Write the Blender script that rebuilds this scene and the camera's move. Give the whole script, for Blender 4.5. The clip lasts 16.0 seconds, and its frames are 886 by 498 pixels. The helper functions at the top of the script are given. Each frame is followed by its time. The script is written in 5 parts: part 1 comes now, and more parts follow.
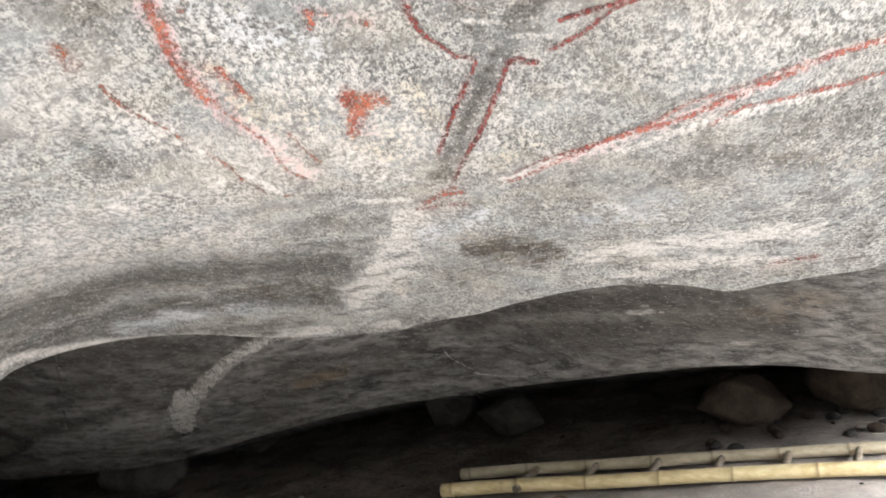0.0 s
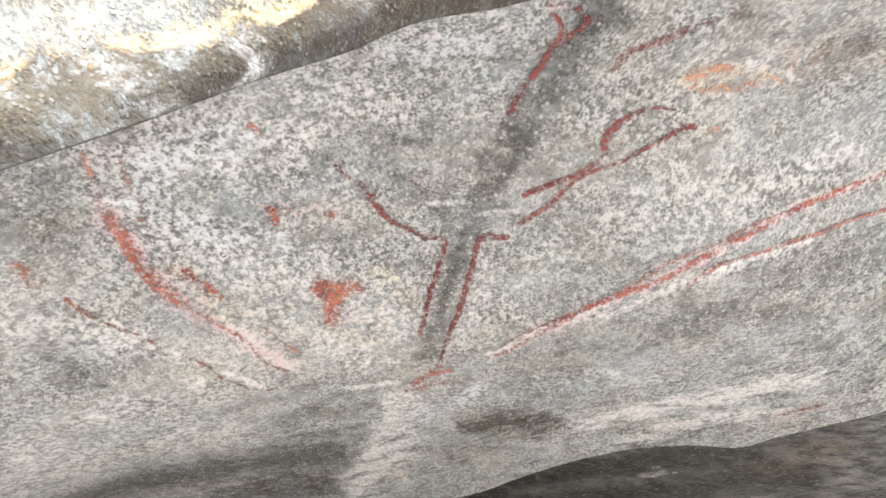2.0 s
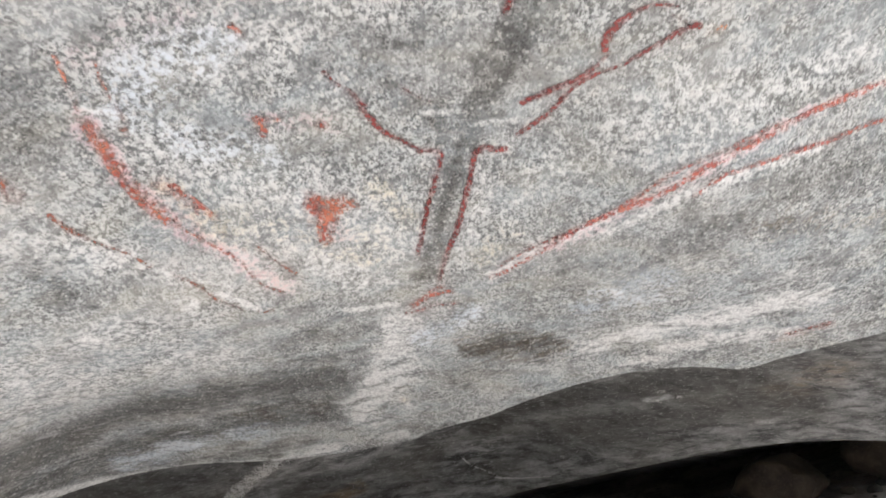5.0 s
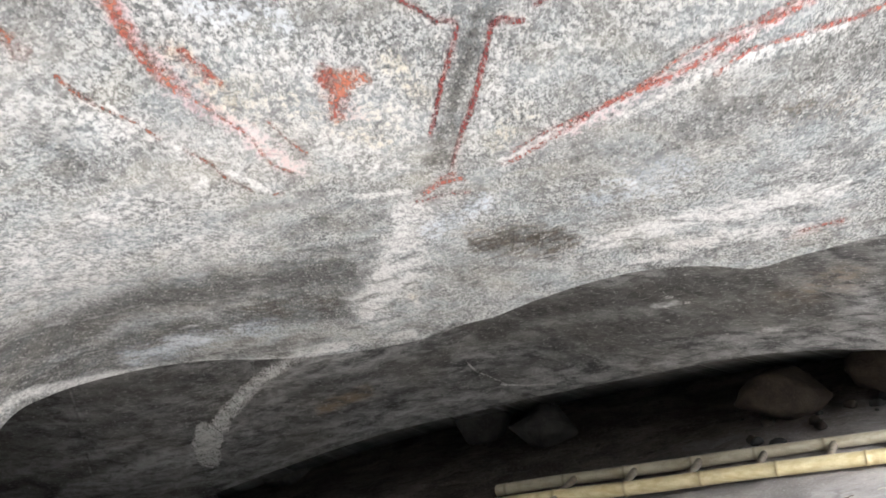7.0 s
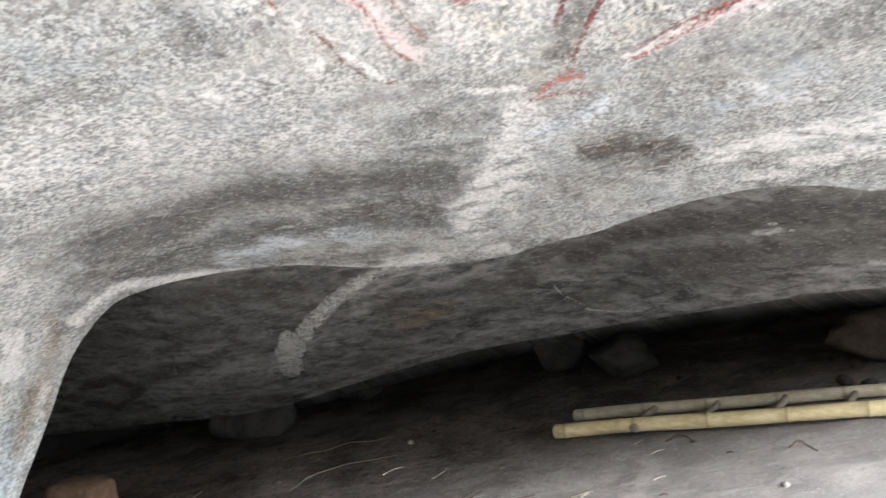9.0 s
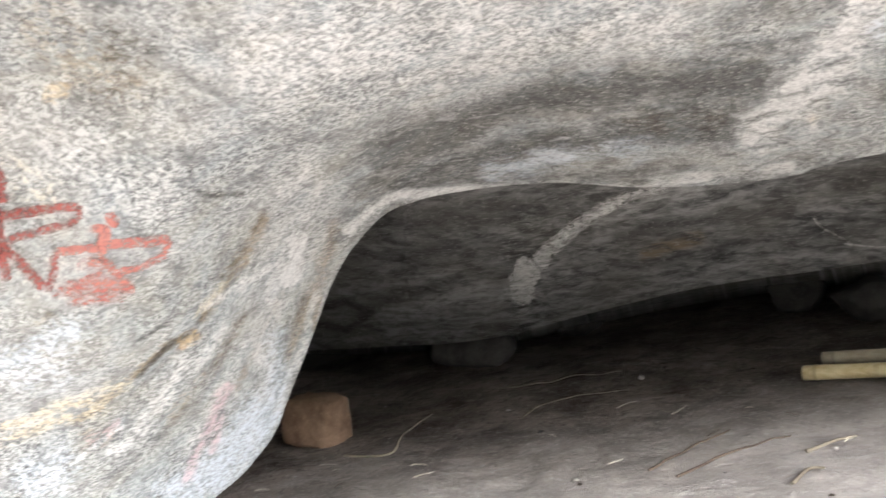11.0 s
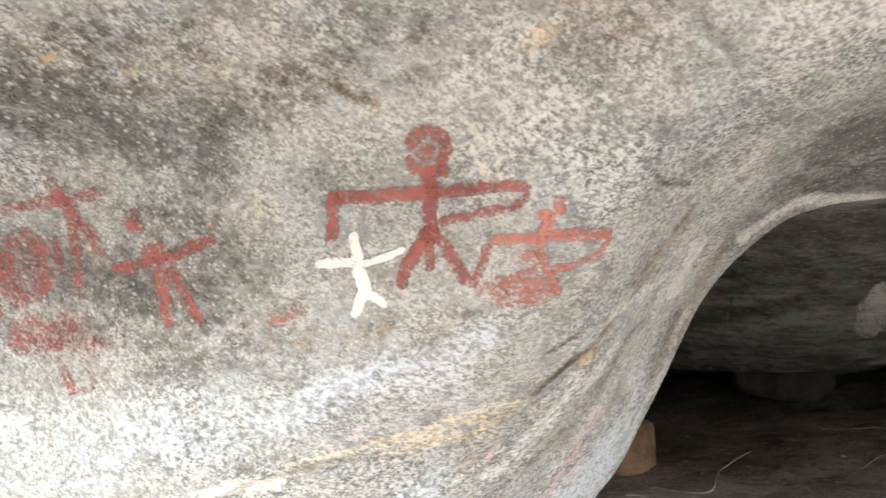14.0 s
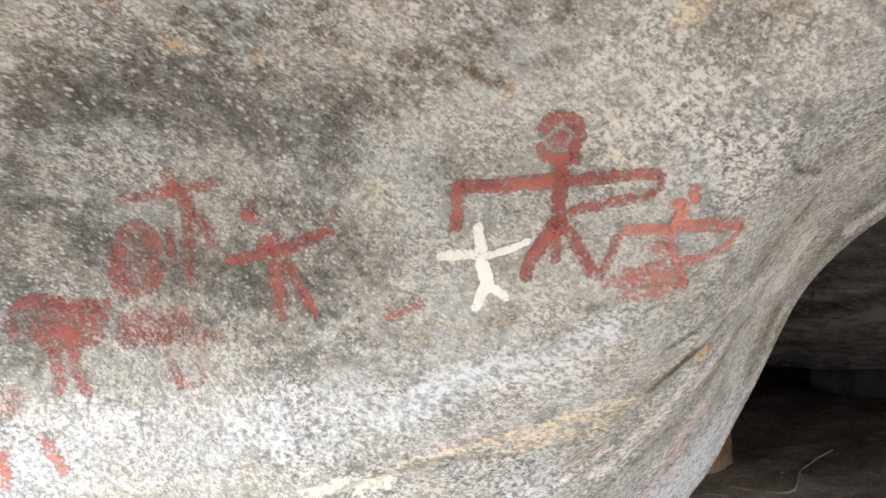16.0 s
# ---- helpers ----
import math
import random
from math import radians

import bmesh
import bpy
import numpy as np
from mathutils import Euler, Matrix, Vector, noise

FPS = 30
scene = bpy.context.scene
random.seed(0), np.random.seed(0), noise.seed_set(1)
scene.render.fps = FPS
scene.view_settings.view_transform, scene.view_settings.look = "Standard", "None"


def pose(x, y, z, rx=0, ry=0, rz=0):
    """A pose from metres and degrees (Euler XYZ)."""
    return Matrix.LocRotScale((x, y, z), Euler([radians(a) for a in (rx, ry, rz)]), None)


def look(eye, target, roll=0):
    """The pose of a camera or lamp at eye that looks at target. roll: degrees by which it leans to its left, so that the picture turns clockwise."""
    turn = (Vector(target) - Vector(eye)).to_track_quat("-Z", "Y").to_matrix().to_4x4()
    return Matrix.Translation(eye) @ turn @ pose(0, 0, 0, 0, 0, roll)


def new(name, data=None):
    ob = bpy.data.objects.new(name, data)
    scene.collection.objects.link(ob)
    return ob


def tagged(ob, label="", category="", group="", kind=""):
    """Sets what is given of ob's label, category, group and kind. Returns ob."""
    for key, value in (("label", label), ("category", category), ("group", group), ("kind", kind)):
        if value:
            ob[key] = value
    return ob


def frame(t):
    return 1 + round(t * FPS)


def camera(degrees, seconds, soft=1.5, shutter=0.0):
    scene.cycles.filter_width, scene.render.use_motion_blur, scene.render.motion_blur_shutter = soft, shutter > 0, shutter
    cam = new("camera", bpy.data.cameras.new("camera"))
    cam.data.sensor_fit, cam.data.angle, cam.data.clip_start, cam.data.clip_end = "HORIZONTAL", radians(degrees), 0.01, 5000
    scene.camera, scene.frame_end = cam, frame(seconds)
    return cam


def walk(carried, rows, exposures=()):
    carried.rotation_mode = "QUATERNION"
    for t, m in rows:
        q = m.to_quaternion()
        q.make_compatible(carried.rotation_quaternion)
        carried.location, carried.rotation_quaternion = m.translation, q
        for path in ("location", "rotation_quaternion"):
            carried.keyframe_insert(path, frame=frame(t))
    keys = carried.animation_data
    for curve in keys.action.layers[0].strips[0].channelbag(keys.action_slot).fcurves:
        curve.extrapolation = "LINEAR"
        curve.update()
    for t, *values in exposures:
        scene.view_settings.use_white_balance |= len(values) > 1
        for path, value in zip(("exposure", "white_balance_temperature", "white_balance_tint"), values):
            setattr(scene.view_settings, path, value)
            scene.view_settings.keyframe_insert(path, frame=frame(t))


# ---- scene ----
cam = camera(47.5, 16.0, 1.5, 0.6)
PATH = [
    (0, (0.0, 0.0, 1.3), (-0.041, 1.997, 1.405), 0.84),
    (0.5, (0.0, 0.017, 1.299), (-0.058, 2.009, 1.467), -0.55),
    (1, (0.001, 0.025, 1.302), (-0.053, 2.007, 1.566), -2.00),
    (1.5, (0.029, 0.026, 1.319), (-0.034, 1.992, 1.684), -2.88),
    (2, (0.039, 0.027, 1.323), (-0.005, 1.979, 1.756), -3.88),
    (2.5, (0.044, 0.027, 1.325), (0.014, 1.978, 1.766), -4.50),
    (3, (0.048, 0.029, 1.325), (0.022, 1.983, 1.753), -4.81),
    (3.5, (0.049, 0.032, 1.321), (0.018, 1.989, 1.734), -4.83),
    (3.7, (0.048, 0.036, 1.321), (0.018, 1.995, 1.723), -4.68),
    (5.8, (0.05, 0.087, 1.281), (-0.036, 2.07, 1.525), -4.25),
    (6, (0.047, 0.085, 1.276), (-0.04, 2.07, 1.504), -4.18),
    (6.5, (0.041, 0.093, 1.258), (-0.049, 2.082, 1.451), -3.91),
    (7, (0.036, 0.101, 1.241), (-0.055, 2.092, 1.401), -3.40),
    (7.5, (0.029, 0.113, 1.231), (-0.067, 2.107, 1.351), -2.74),
    (8, (0.025, 0.125, 1.22), (-0.104, 2.119, 1.305), -1.87),
    (8.2, (0.022, 0.129, 1.214), (-0.126, 2.122, 1.288), -1.52),
    (10.3, (-0.216, 0.18, 1.135), (-0.643, 2.134, 1.104), 0.30),
    (10.5, (-0.242, 0.183, 1.126), (-0.707, 2.128, 1.084), 0.41),
    (11, (-0.293, 0.201, 1.109), (-0.869, 2.115, 1.035), 0.84),
    (11.5, (-0.34, 0.213, 1.106), (-1.024, 2.09, 1.003), 1.49),
    (12, (-0.439, 0.238, 1.094), (-1.186, 2.09, 0.989), 1.92),
    (12.5, (-0.534, 0.275, 1.08), (-1.349, 2.1, 0.993), 2.39),
    (13, (-0.611, 0.322, 1.076), (-1.502, 2.111, 1.001), 3.20),
    (13.5, (-0.673, 0.354, 1.078), (-1.623, 2.112, 1.001), 3.74),
    (14, (-0.717, 0.371, 1.071), (-1.712, 2.105, 0.997), 4.07),
    (14.5, (-0.763, 0.375, 1.061), (-1.777, 2.097, 0.989), 3.98),
    (15, (-0.798, 0.372, 1.06), (-1.826, 2.086, 0.978), 3.93),
    (15.5, (-0.814, 0.365, 1.06), (-1.862, 2.066, 0.971), 3.92),
    (16, (-0.824, 0.36, 1.058), (-1.894, 2.047, 0.968), 3.89),
]
walk(cam, [(t, look(eye, target, roll)) for t, eye, target, roll in PATH], [(0.0, 2.58, 5850, 9.5), (1.5, 2.47, 5850, 9.3), (2.5, 2.25, 5780, 9.3), (3.7, 2.17, 5680, 9.3), (6.0, 2.45, 5580, 8.8), (8.2, 2.68, 5530, 8.5), (11.0, 2.7, 5800, 9.5), (12.0, 2.5, 5950, 9.5), (13.0, 2.12, 6050, 10), (14.0, 2.28, 6150, 10.3), (15.0, 2.18, 6150, 10.5), (16.0, 2.06, 6150, 10.5)])

# ---- daylight: overcast sky, open behind the camera, rock overhead ----
world = bpy.data.worlds.new("sky")
scene.world = world
world.use_nodes = True
wn, wl = world.node_tree.nodes, world.node_tree.links
sky = wn.new("ShaderNodeTexSky")
sky.sky_type = "NISHITA"
sky.sun_disc = False
sky.sun_elevation, sky.sun_rotation = radians(33), radians(140)
sky.air_density, sky.dust_density = 1.0, 4.0
hazy = wn.new("ShaderNodeMixRGB")
hazy.inputs[0].default_value = 0.75
hazy.inputs[2].default_value = (10.0, 10.0, 9.8, 1)
wl.new(sky.outputs[0], hazy.inputs[1])
wl.new(hazy.outputs[0], wn["Background"].inputs[0])
wn["Background"].inputs[1].default_value = 0.15
sun_data = bpy.data.lights.new("sun", "SUN")
sun_data.energy, sun_data.angle, sun_data.color = 2.6, radians(28), (1, 0.96, 0.9)
sun = new("sun", sun_data)
sun.matrix_world = look((5, -6, 5.1), (0, 0, 0))


# ---- materials ----
class Shade:
    """A node material in the making: short calls for the nodes that rock and dust need."""

    def __init__(self, name):
        self.mat = bpy.data.materials.new(name)
        self.mat.use_nodes = True
        self.n, self.l = self.mat.node_tree.nodes, self.mat.node_tree.links
        self.bsdf = self.n["Principled BSDF"]
        self.co = self.n.new("ShaderNodeTexCoord").outputs["Object"]

    def put(self, value, socket):
        if isinstance(value, (int, float)):
            socket.default_value = value
        elif isinstance(value, tuple):
            socket.default_value = (*value, 1)[:4]
        else:
            self.l.new(value, socket)

    def stretched(self, x, y, z):
        m = self.n.new("ShaderNodeMapping")
        m.inputs["Scale"].default_value = (x, y, z)
        self.l.new(self.co, m.inputs[0])
        return m.outputs[0]

    def noise(self, scale, detail=3.0, rough=0.55, warp=0.0, co=None):
        t = self.n.new("ShaderNodeTexNoise")
        self.l.new(co or self.co, t.inputs["Vector"])
        for key, v in (("Scale", scale), ("Detail", detail), ("Roughness", rough), ("Distortion", warp)):
            t.inputs[key].default_value = v
        return t.outputs["Fac"]

    def cells(self, scale, co=None):
        t = self.n.new("ShaderNodeTexVoronoi")
        self.l.new(co or self.co, t.inputs["Vector"])
        t.inputs["Scale"].default_value = scale
        return t.outputs["Distance"], t.outputs["Color"]

    def ramp(self, fac, lo, hi, a=0.0, b=1.0):
        m = self.n.new("ShaderNodeMapRange")
        m.interpolation_type = "SMOOTHSTEP"
        for key, v in zip(range(5), (fac, lo, hi, a, b)):
            self.put(v, m.inputs[key])
        return m.outputs[0]

    def math(self, op, a, b=0.0):
        m = self.n.new("ShaderNodeMath")
        m.operation = op
        m.use_clamp = op in ("MULTIPLY", "ADD")
        self.put(a, m.inputs[0])
        self.put(b, m.inputs[1])
        return m.outputs[0]

    def scaled(self, a, b):
        m = self.n.new("ShaderNodeMath")
        m.operation = "MULTIPLY"
        self.put(a, m.inputs[0])
        self.put(b, m.inputs[1])
        return m.outputs[0]

    def mix(self, fac, a, b, how="MIX"):
        m = self.n.new("ShaderNodeMixRGB")
        m.blend_type = how
        for v, s in zip((fac, a, b), m.inputs):
            self.put(v, s)
        return m.outputs[0]

    def attr(self, name):
        a = self.n.new("ShaderNodeAttribute")
        a.attribute_name = name
        return a.outputs["Fac"]

    def bump(self, height, strength, distance):
        b = self.n.new("ShaderNodeBump")
        b.inputs["Strength"].default_value, b.inputs["Distance"].default_value = strength, distance
        self.l.new(height, b.inputs["Height"])
        self.l.new(b.outputs[0], self.bsdf.inputs["Normal"])

    def done(self, colour, rough=0.85):
        self.put(colour, self.bsdf.inputs["Base Color"])
        self.put(rough, self.bsdf.inputs["Roughness"])
        self.bsdf.inputs["Specular IOR Level"].default_value = 0.25
        return self.mat


def granite(name, pale, dark, grain=1.0, stains=True, contrast=1.0):
    """Speckled granite: feldspar, quartz and mica grains, blotches of weathering, and painted-on stain, light and shade
    weights.
    """
    s = Shade(name)
    long = s.stretched(1, 0.5, 1)
    blotch = s.noise(5.0, 5, 0.6, 0.3)
    patchy = s.noise(24.0, 5, 0.65, 0.2, long)
    fine = s.noise(300.0 * grain, 2, 0.5, 0.0, long)
    mid = s.noise(125.0 * grain, 3, 0.62, 0.0, long)
    _, tone = s.cells(270.0 * grain, long)
    tones = s.n.new("ShaderNodeSeparateColor")
    s.l.new(tone, tones.inputs[0])
    mica = s.ramp(s.math("ADD", s.math("MULTIPLY", mid, 0.55), s.math("MULTIPLY", fine, 0.45)), 0.42, 0.58)
    col = s.mix(mica, dark, pale)
    col = s.mix(s.math("MULTIPLY", s.ramp(tones.outputs[0], 0.78, 0.92), 0.38 * contrast), col, (0.64, 0.625, 0.59))
    col = s.mix(s.math("MULTIPLY", s.ramp(tones.outputs[1], 0.82, 0.94), 0.5 * contrast), col, (0.045, 0.045, 0.05))
    col = s.mix(s.ramp(blotch, 0.42, 0.68, 0.0, 0.3), col, (0.62, 0.61, 0.58))
    col = s.mix(s.ramp(patchy, 0.45, 0.66, 0.0, 0.72), col, s.mix(0.5, dark, (0.16, 0.16, 0.155)))
    col = s.mix(s.ramp(s.noise(2.6, 3, 0.5, 0.5), 0.45, 0.7, 0.0, 0.2), col, (0.50, 0.46, 0.38))
    col = s.mix(s.ramp(s.noise(8.0, 5, 0.65, 0.5), 0.48, 0.68, 0.0, 0.26), col, (0.40, 0.375, 0.29))
    col = s.mix(s.ramp(s.noise(6.5, 5, 0.65, 0.5, s.stretched(1.3, 1.1, 0.9)), 0.46, 0.66, 0.0, 0.34), col, (0.36, 0.40, 0.41))
    # single pale and dark crystals stand out of the grain
    _, tone2 = s.cells(140.0 * grain, long)
    tones2 = s.n.new("ShaderNodeSeparateColor")
    s.l.new(tone2, tones2.inputs[0])
    col = s.mix(s.math("MULTIPLY", s.ramp(tones2.outputs[0], 0.84, 0.95), s.ramp(fine, 0.40, 0.60, 0.0, 0.5 * contrast)), col, (0.62, 0.595, 0.54))
    col = s.mix(s.math("MULTIPLY", s.ramp(tones2.outputs[1], 0.84, 0.95), s.ramp(fine, 0.60, 0.40, 0.0, 0.45)), col, (0.07, 0.068, 0.062))
    if stains:
        flow = s.n.new("ShaderNodeCombineXYZ")
        for axis, key, k in ((0, "along", 0.42), (1, "across", 2.3)):
            s.l.new(s.scaled(s.attr(key), k), flow.inputs[axis])
        flow = flow.outputs[0]
        bedding = s.noise(1.0, 7, 0.68, 0.35, flow)
        near_lip = s.attr("bedded")
        grit = s.math("ADD", s.math("MULTIPLY", s.ramp(s.noise(60.0, 4, 0.7, 0.2, long), 0.34, 0.66), 0.4), s.math("MULTIPLY", s.ramp(mid, 0.34, 0.66), 0.4))
        grit = s.math("ADD", grit, s.math("MULTIPLY", s.ramp(s.noise(14.0, 4, 0.65, 0.5), 0.34, 0.66), 0.2))
        grit = s.mix(s.math("MULTIPLY", near_lip, 0.55), grit, s.ramp(bedding, 0.36, 0.64))
        speck = s.ramp(mica, 0.0, 1.0, 0.62, 1.0)
        # dark stains and painted shade darken the grain but let it show; mineral films cover it
        for key, tint, film in (("stain_and_shade", (0.25, 0.24, 0.228), False), ("tan", (0.66, 0.53, 0.38), False), ("rust", (0.72, 0.36, 0.25), False), ("lime_and_light", (0.70, 0.685, 0.65), True), ("blue", (0.575, 0.62, 0.665), True),
                                ("ochre", (0.47, 0.345, 0.19), True), ("cream", (0.68, 0.61, 0.46), True), ("pink", (0.64, 0.47, 0.48), True)):
            weight = s.attr(key)
            spread_in = s.n.new("ShaderNodeMath")
            spread_in.operation = "ADD"
            s.l.new(weight, spread_in.inputs[0])
            s.l.new(s.ramp(grit, 0.12, 0.88, -0.4, 0.4), spread_in.inputs[1])
            cover = s.math("MULTIPLY", s.ramp(spread_in.outputs[0], 0.0, 1.1, 0.0, 0.92), s.ramp(weight, 0.02, 0.22))
            if film:
                cover = s.math("MULTIPLY", cover, speck)
            col = s.mix(cover, col, tint, "MIX" if film else "MULTIPLY")
        col = s.mix(s.math("MULTIPLY", near_lip, s.ramp(bedding, 0.47, 0.34, 0.0, 0.75)), col, (0.34, 0.33, 0.32), "MULTIPLY")
        col = s.mix(s.math("MULTIPLY", near_lip, s.ramp(bedding, 0.56, 0.70, 0.0, 0.55)), col, (0.60, 0.59, 0.57))
    rim, tone3 = s.cells(165.0 * grain, long)
    tones3 = s.n.new("ShaderNodeSeparateColor")
    s.l.new(tone3, tones3.inputs[0])
    crystal = s.math("MULTIPLY", s.ramp(tones3.outputs[2], 0.80, 0.90), s.ramp(rim, 0.55, 0.25))
    col = s.mix(s.math("MULTIPLY", crystal, 0.5 * contrast), col, (0.60, 0.58, 0.535))
    col = s.mix(s.math("MULTIPLY", s.ramp(tones3.outputs[0], 0.84, 0.98), 0.32 * contrast), col, (0.07, 0.068, 0.064))
    streak = s.noise(16.0, 7, 0.72, 0.6, s.stretched(0.6, 0.8, 1.8))
    col = s.mix(s.ramp(streak, 0.40, 0.30, 0.0, 0.35), col, (0.10, 0.10, 0.098))
    col = s.mix(s.ramp(streak, 0.58, 0.72, 0.0, 0.35), col, (0.62, 0.61, 0.585))
    relief = s.math("ADD", s.math("MULTIPLY", mid, 0.5), s.math("MULTIPLY", s.noise(26.0, 6, 0.65), 0.5))
    s.bump(s.math("ADD", s.math("MULTIPLY", relief, 0.8), s.math("MULTIPLY", crystal, 0.15)), 0.75, 0.009)
    return s.done(col, 0.82)


def smoked_shaded_rock(name, low, high, streak):
    """Smooth, smoke-darkened rock of the recess, its shade put into the colours too, with faint bedding streaks."""
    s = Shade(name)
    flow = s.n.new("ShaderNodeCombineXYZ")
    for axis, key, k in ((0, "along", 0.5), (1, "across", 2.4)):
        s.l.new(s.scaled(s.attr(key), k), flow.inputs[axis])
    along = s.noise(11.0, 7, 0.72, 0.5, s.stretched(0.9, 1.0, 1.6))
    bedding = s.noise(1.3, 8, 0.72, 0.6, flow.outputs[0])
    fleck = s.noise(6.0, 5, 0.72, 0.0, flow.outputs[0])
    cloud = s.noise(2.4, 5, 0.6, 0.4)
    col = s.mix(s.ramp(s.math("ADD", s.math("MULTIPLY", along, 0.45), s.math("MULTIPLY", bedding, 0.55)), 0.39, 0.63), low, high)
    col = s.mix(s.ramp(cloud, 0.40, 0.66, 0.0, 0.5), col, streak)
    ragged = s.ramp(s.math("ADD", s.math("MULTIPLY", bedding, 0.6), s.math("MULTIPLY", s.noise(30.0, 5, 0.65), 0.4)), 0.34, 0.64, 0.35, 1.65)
    for key, tint, film in (("stain_and_shade", (0.30, 0.295, 0.28), False), ("tan", (0.85, 0.66, 0.44), False), ("lime_and_light", (0.46, 0.45, 0.425), True)):
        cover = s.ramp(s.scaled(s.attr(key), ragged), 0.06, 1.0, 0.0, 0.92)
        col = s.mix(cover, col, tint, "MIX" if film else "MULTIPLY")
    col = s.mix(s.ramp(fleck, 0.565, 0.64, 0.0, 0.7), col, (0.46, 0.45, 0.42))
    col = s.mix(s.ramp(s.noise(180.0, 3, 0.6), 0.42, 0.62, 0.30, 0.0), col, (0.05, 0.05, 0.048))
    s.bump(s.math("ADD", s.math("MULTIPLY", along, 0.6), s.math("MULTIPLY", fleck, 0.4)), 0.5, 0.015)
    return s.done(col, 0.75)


def dusty(name, low, high, size=1.0, specks=0.3):
    """Trodden dust and grit over rock."""
    s = Shade(name)
    cloud = s.noise(2.2 * size, 6, 0.62, 0.4)
    grit = s.noise(48.0 * size, 4, 0.7)
    col = s.mix(s.ramp(cloud, 0.35, 0.66), low, high)
    col = s.mix(s.ramp(grit, 0.52, 0.70, 0.0, specks), col, (0.55, 0.50, 0.44))
    col = s.mix(s.ramp(s.noise(21.0 * size, 5, 0.7, 0.6), 0.50, 0.66, 0.0, 0.65), col, tuple(v * 0.45 for v in low))
    scuff = s.noise(9.0 * size, 8, 0.75, 0.8, s.stretched(0.5, 1.3, 1.0))
    col = s.mix(s.ramp(scuff, 0.47, 0.36, 0.0, 0.7), col, (0.36, 0.31, 0.27), "MULTIPLY")
    col = s.mix(s.ramp(scuff, 0.56, 0.70, 0.0, 0.4), col, (0.52, 0.48, 0.44))
    s.bump(s.math("ADD", s.math("MULTIPLY", scuff, 0.6), s.math("MULTIPLY", grit, 0.4)), 0.9, 0.03)
    return s.done(col, 0.92)


GRANITE = granite("pale_granite", (0.475, 0.477, 0.455), (0.135, 0.137, 0.131))
# Darkened granite copy: its colour offsets strong sun on the near ledge.
GRANITE_NEAR_DIMMED = granite("granite_lip_dimmed", (0.235, 0.222, 0.19), (0.05, 0.048, 0.043), 2.4, contrast=0.25)
# Lobe rock: dark by itself, with the lack of light added in colour.
SMOKED_SHADED = smoked_shaded_rock("smoke_and_shade_rock", (0.042, 0.041, 0.038), (0.34, 0.332, 0.315), (0.145, 0.132, 0.108))
# Near-black copy that carries the shade of the recess in its colour.
CAVE_SHADED = smoked_shaded_rock("recess_rock_shaded", (0.03, 0.028, 0.026), (0.07, 0.064, 0.058), (0.05, 0.042, 0.034))
def unseen_slope_dark(mat):
    """Darkens the unseen slope added behind the camera, to keep light out of the recess."""
    s = mat.node_tree
    place = s.nodes.new("ShaderNodeSeparateXYZ")
    s.links.new(s.nodes.new("ShaderNodeNewGeometry").outputs["Position"], place.inputs[0])
    ramp, mix = s.nodes.new("ShaderNodeMapRange"), s.nodes.new("ShaderNodeMixRGB")
    for key, v in zip((1, 2, 3, 4), (-4.0, -6.5, 0.0, 1.0)):
        ramp.inputs[key].default_value = v
    s.links.new(place.outputs[1], ramp.inputs[0])
    base = s.nodes["Principled BSDF"].inputs["Base Color"]
    # paler grey in front, with a ragged edge to the darker brown floor of the recess
    edge, wave, pale = s.nodes.new("ShaderNodeMath"), s.nodes.new("ShaderNodeTexNoise"), s.nodes.new("ShaderNodeMixRGB")
    lean, band = s.nodes.new("ShaderNodeMath"), s.nodes.new("ShaderNodeMapRange")
    s.links.new(s.nodes["Texture Coordinate"].outputs["Object"], wave.inputs["Vector"])
    wave.inputs["Scale"].default_value, wave.inputs["Detail"].default_value, wave.inputs["Roughness"].default_value = 2.6, 7, 0.68
    lean.operation = edge.operation = "MULTIPLY_ADD"
    s.links.new(place.outputs[0], lean.inputs[0])
    lean.inputs[1].default_value = -0.28
    s.links.new(place.outputs[1], lean.inputs[2])
    s.links.new(wave.outputs["Fac"], edge.inputs[0])
    edge.inputs[1].default_value = 1.5
    s.links.new(lean.outputs[0], edge.inputs[2])
    s.links.new(edge.outputs[0], band.inputs[0])
    for key, v in zip((1, 2, 3, 4), (4.2, 5.15, 0.75, 0.0)):
        band.inputs[key].default_value = v
    s.links.new(band.outputs[0], pale.inputs[0])
    s.links.new(base.links[0].from_socket, pale.inputs[1])
    pale.blend_type = "SCREEN"
    pale.inputs[2].default_value = (0.36, 0.33, 0.305, 1)
    s.links.new(pale.outputs[0], mix.inputs[1])
    mix.inputs[2].default_value = (0.065, 0.066, 0.05, 1)
    s.links.new(ramp.outputs[0], mix.inputs[0])
    s.links.new(mix.outputs[0], base)
    return mat


DUST = dusty("trodden_dust", (0.09, 0.07, 0.057), (0.27, 0.225, 0.19), 1.6, 0.5)

# ---- the shelter: rock surfaces turned round one centre ----
UP = 1.3
CENTRE = Vector((-0.35, 0.2, UP - 0.1))


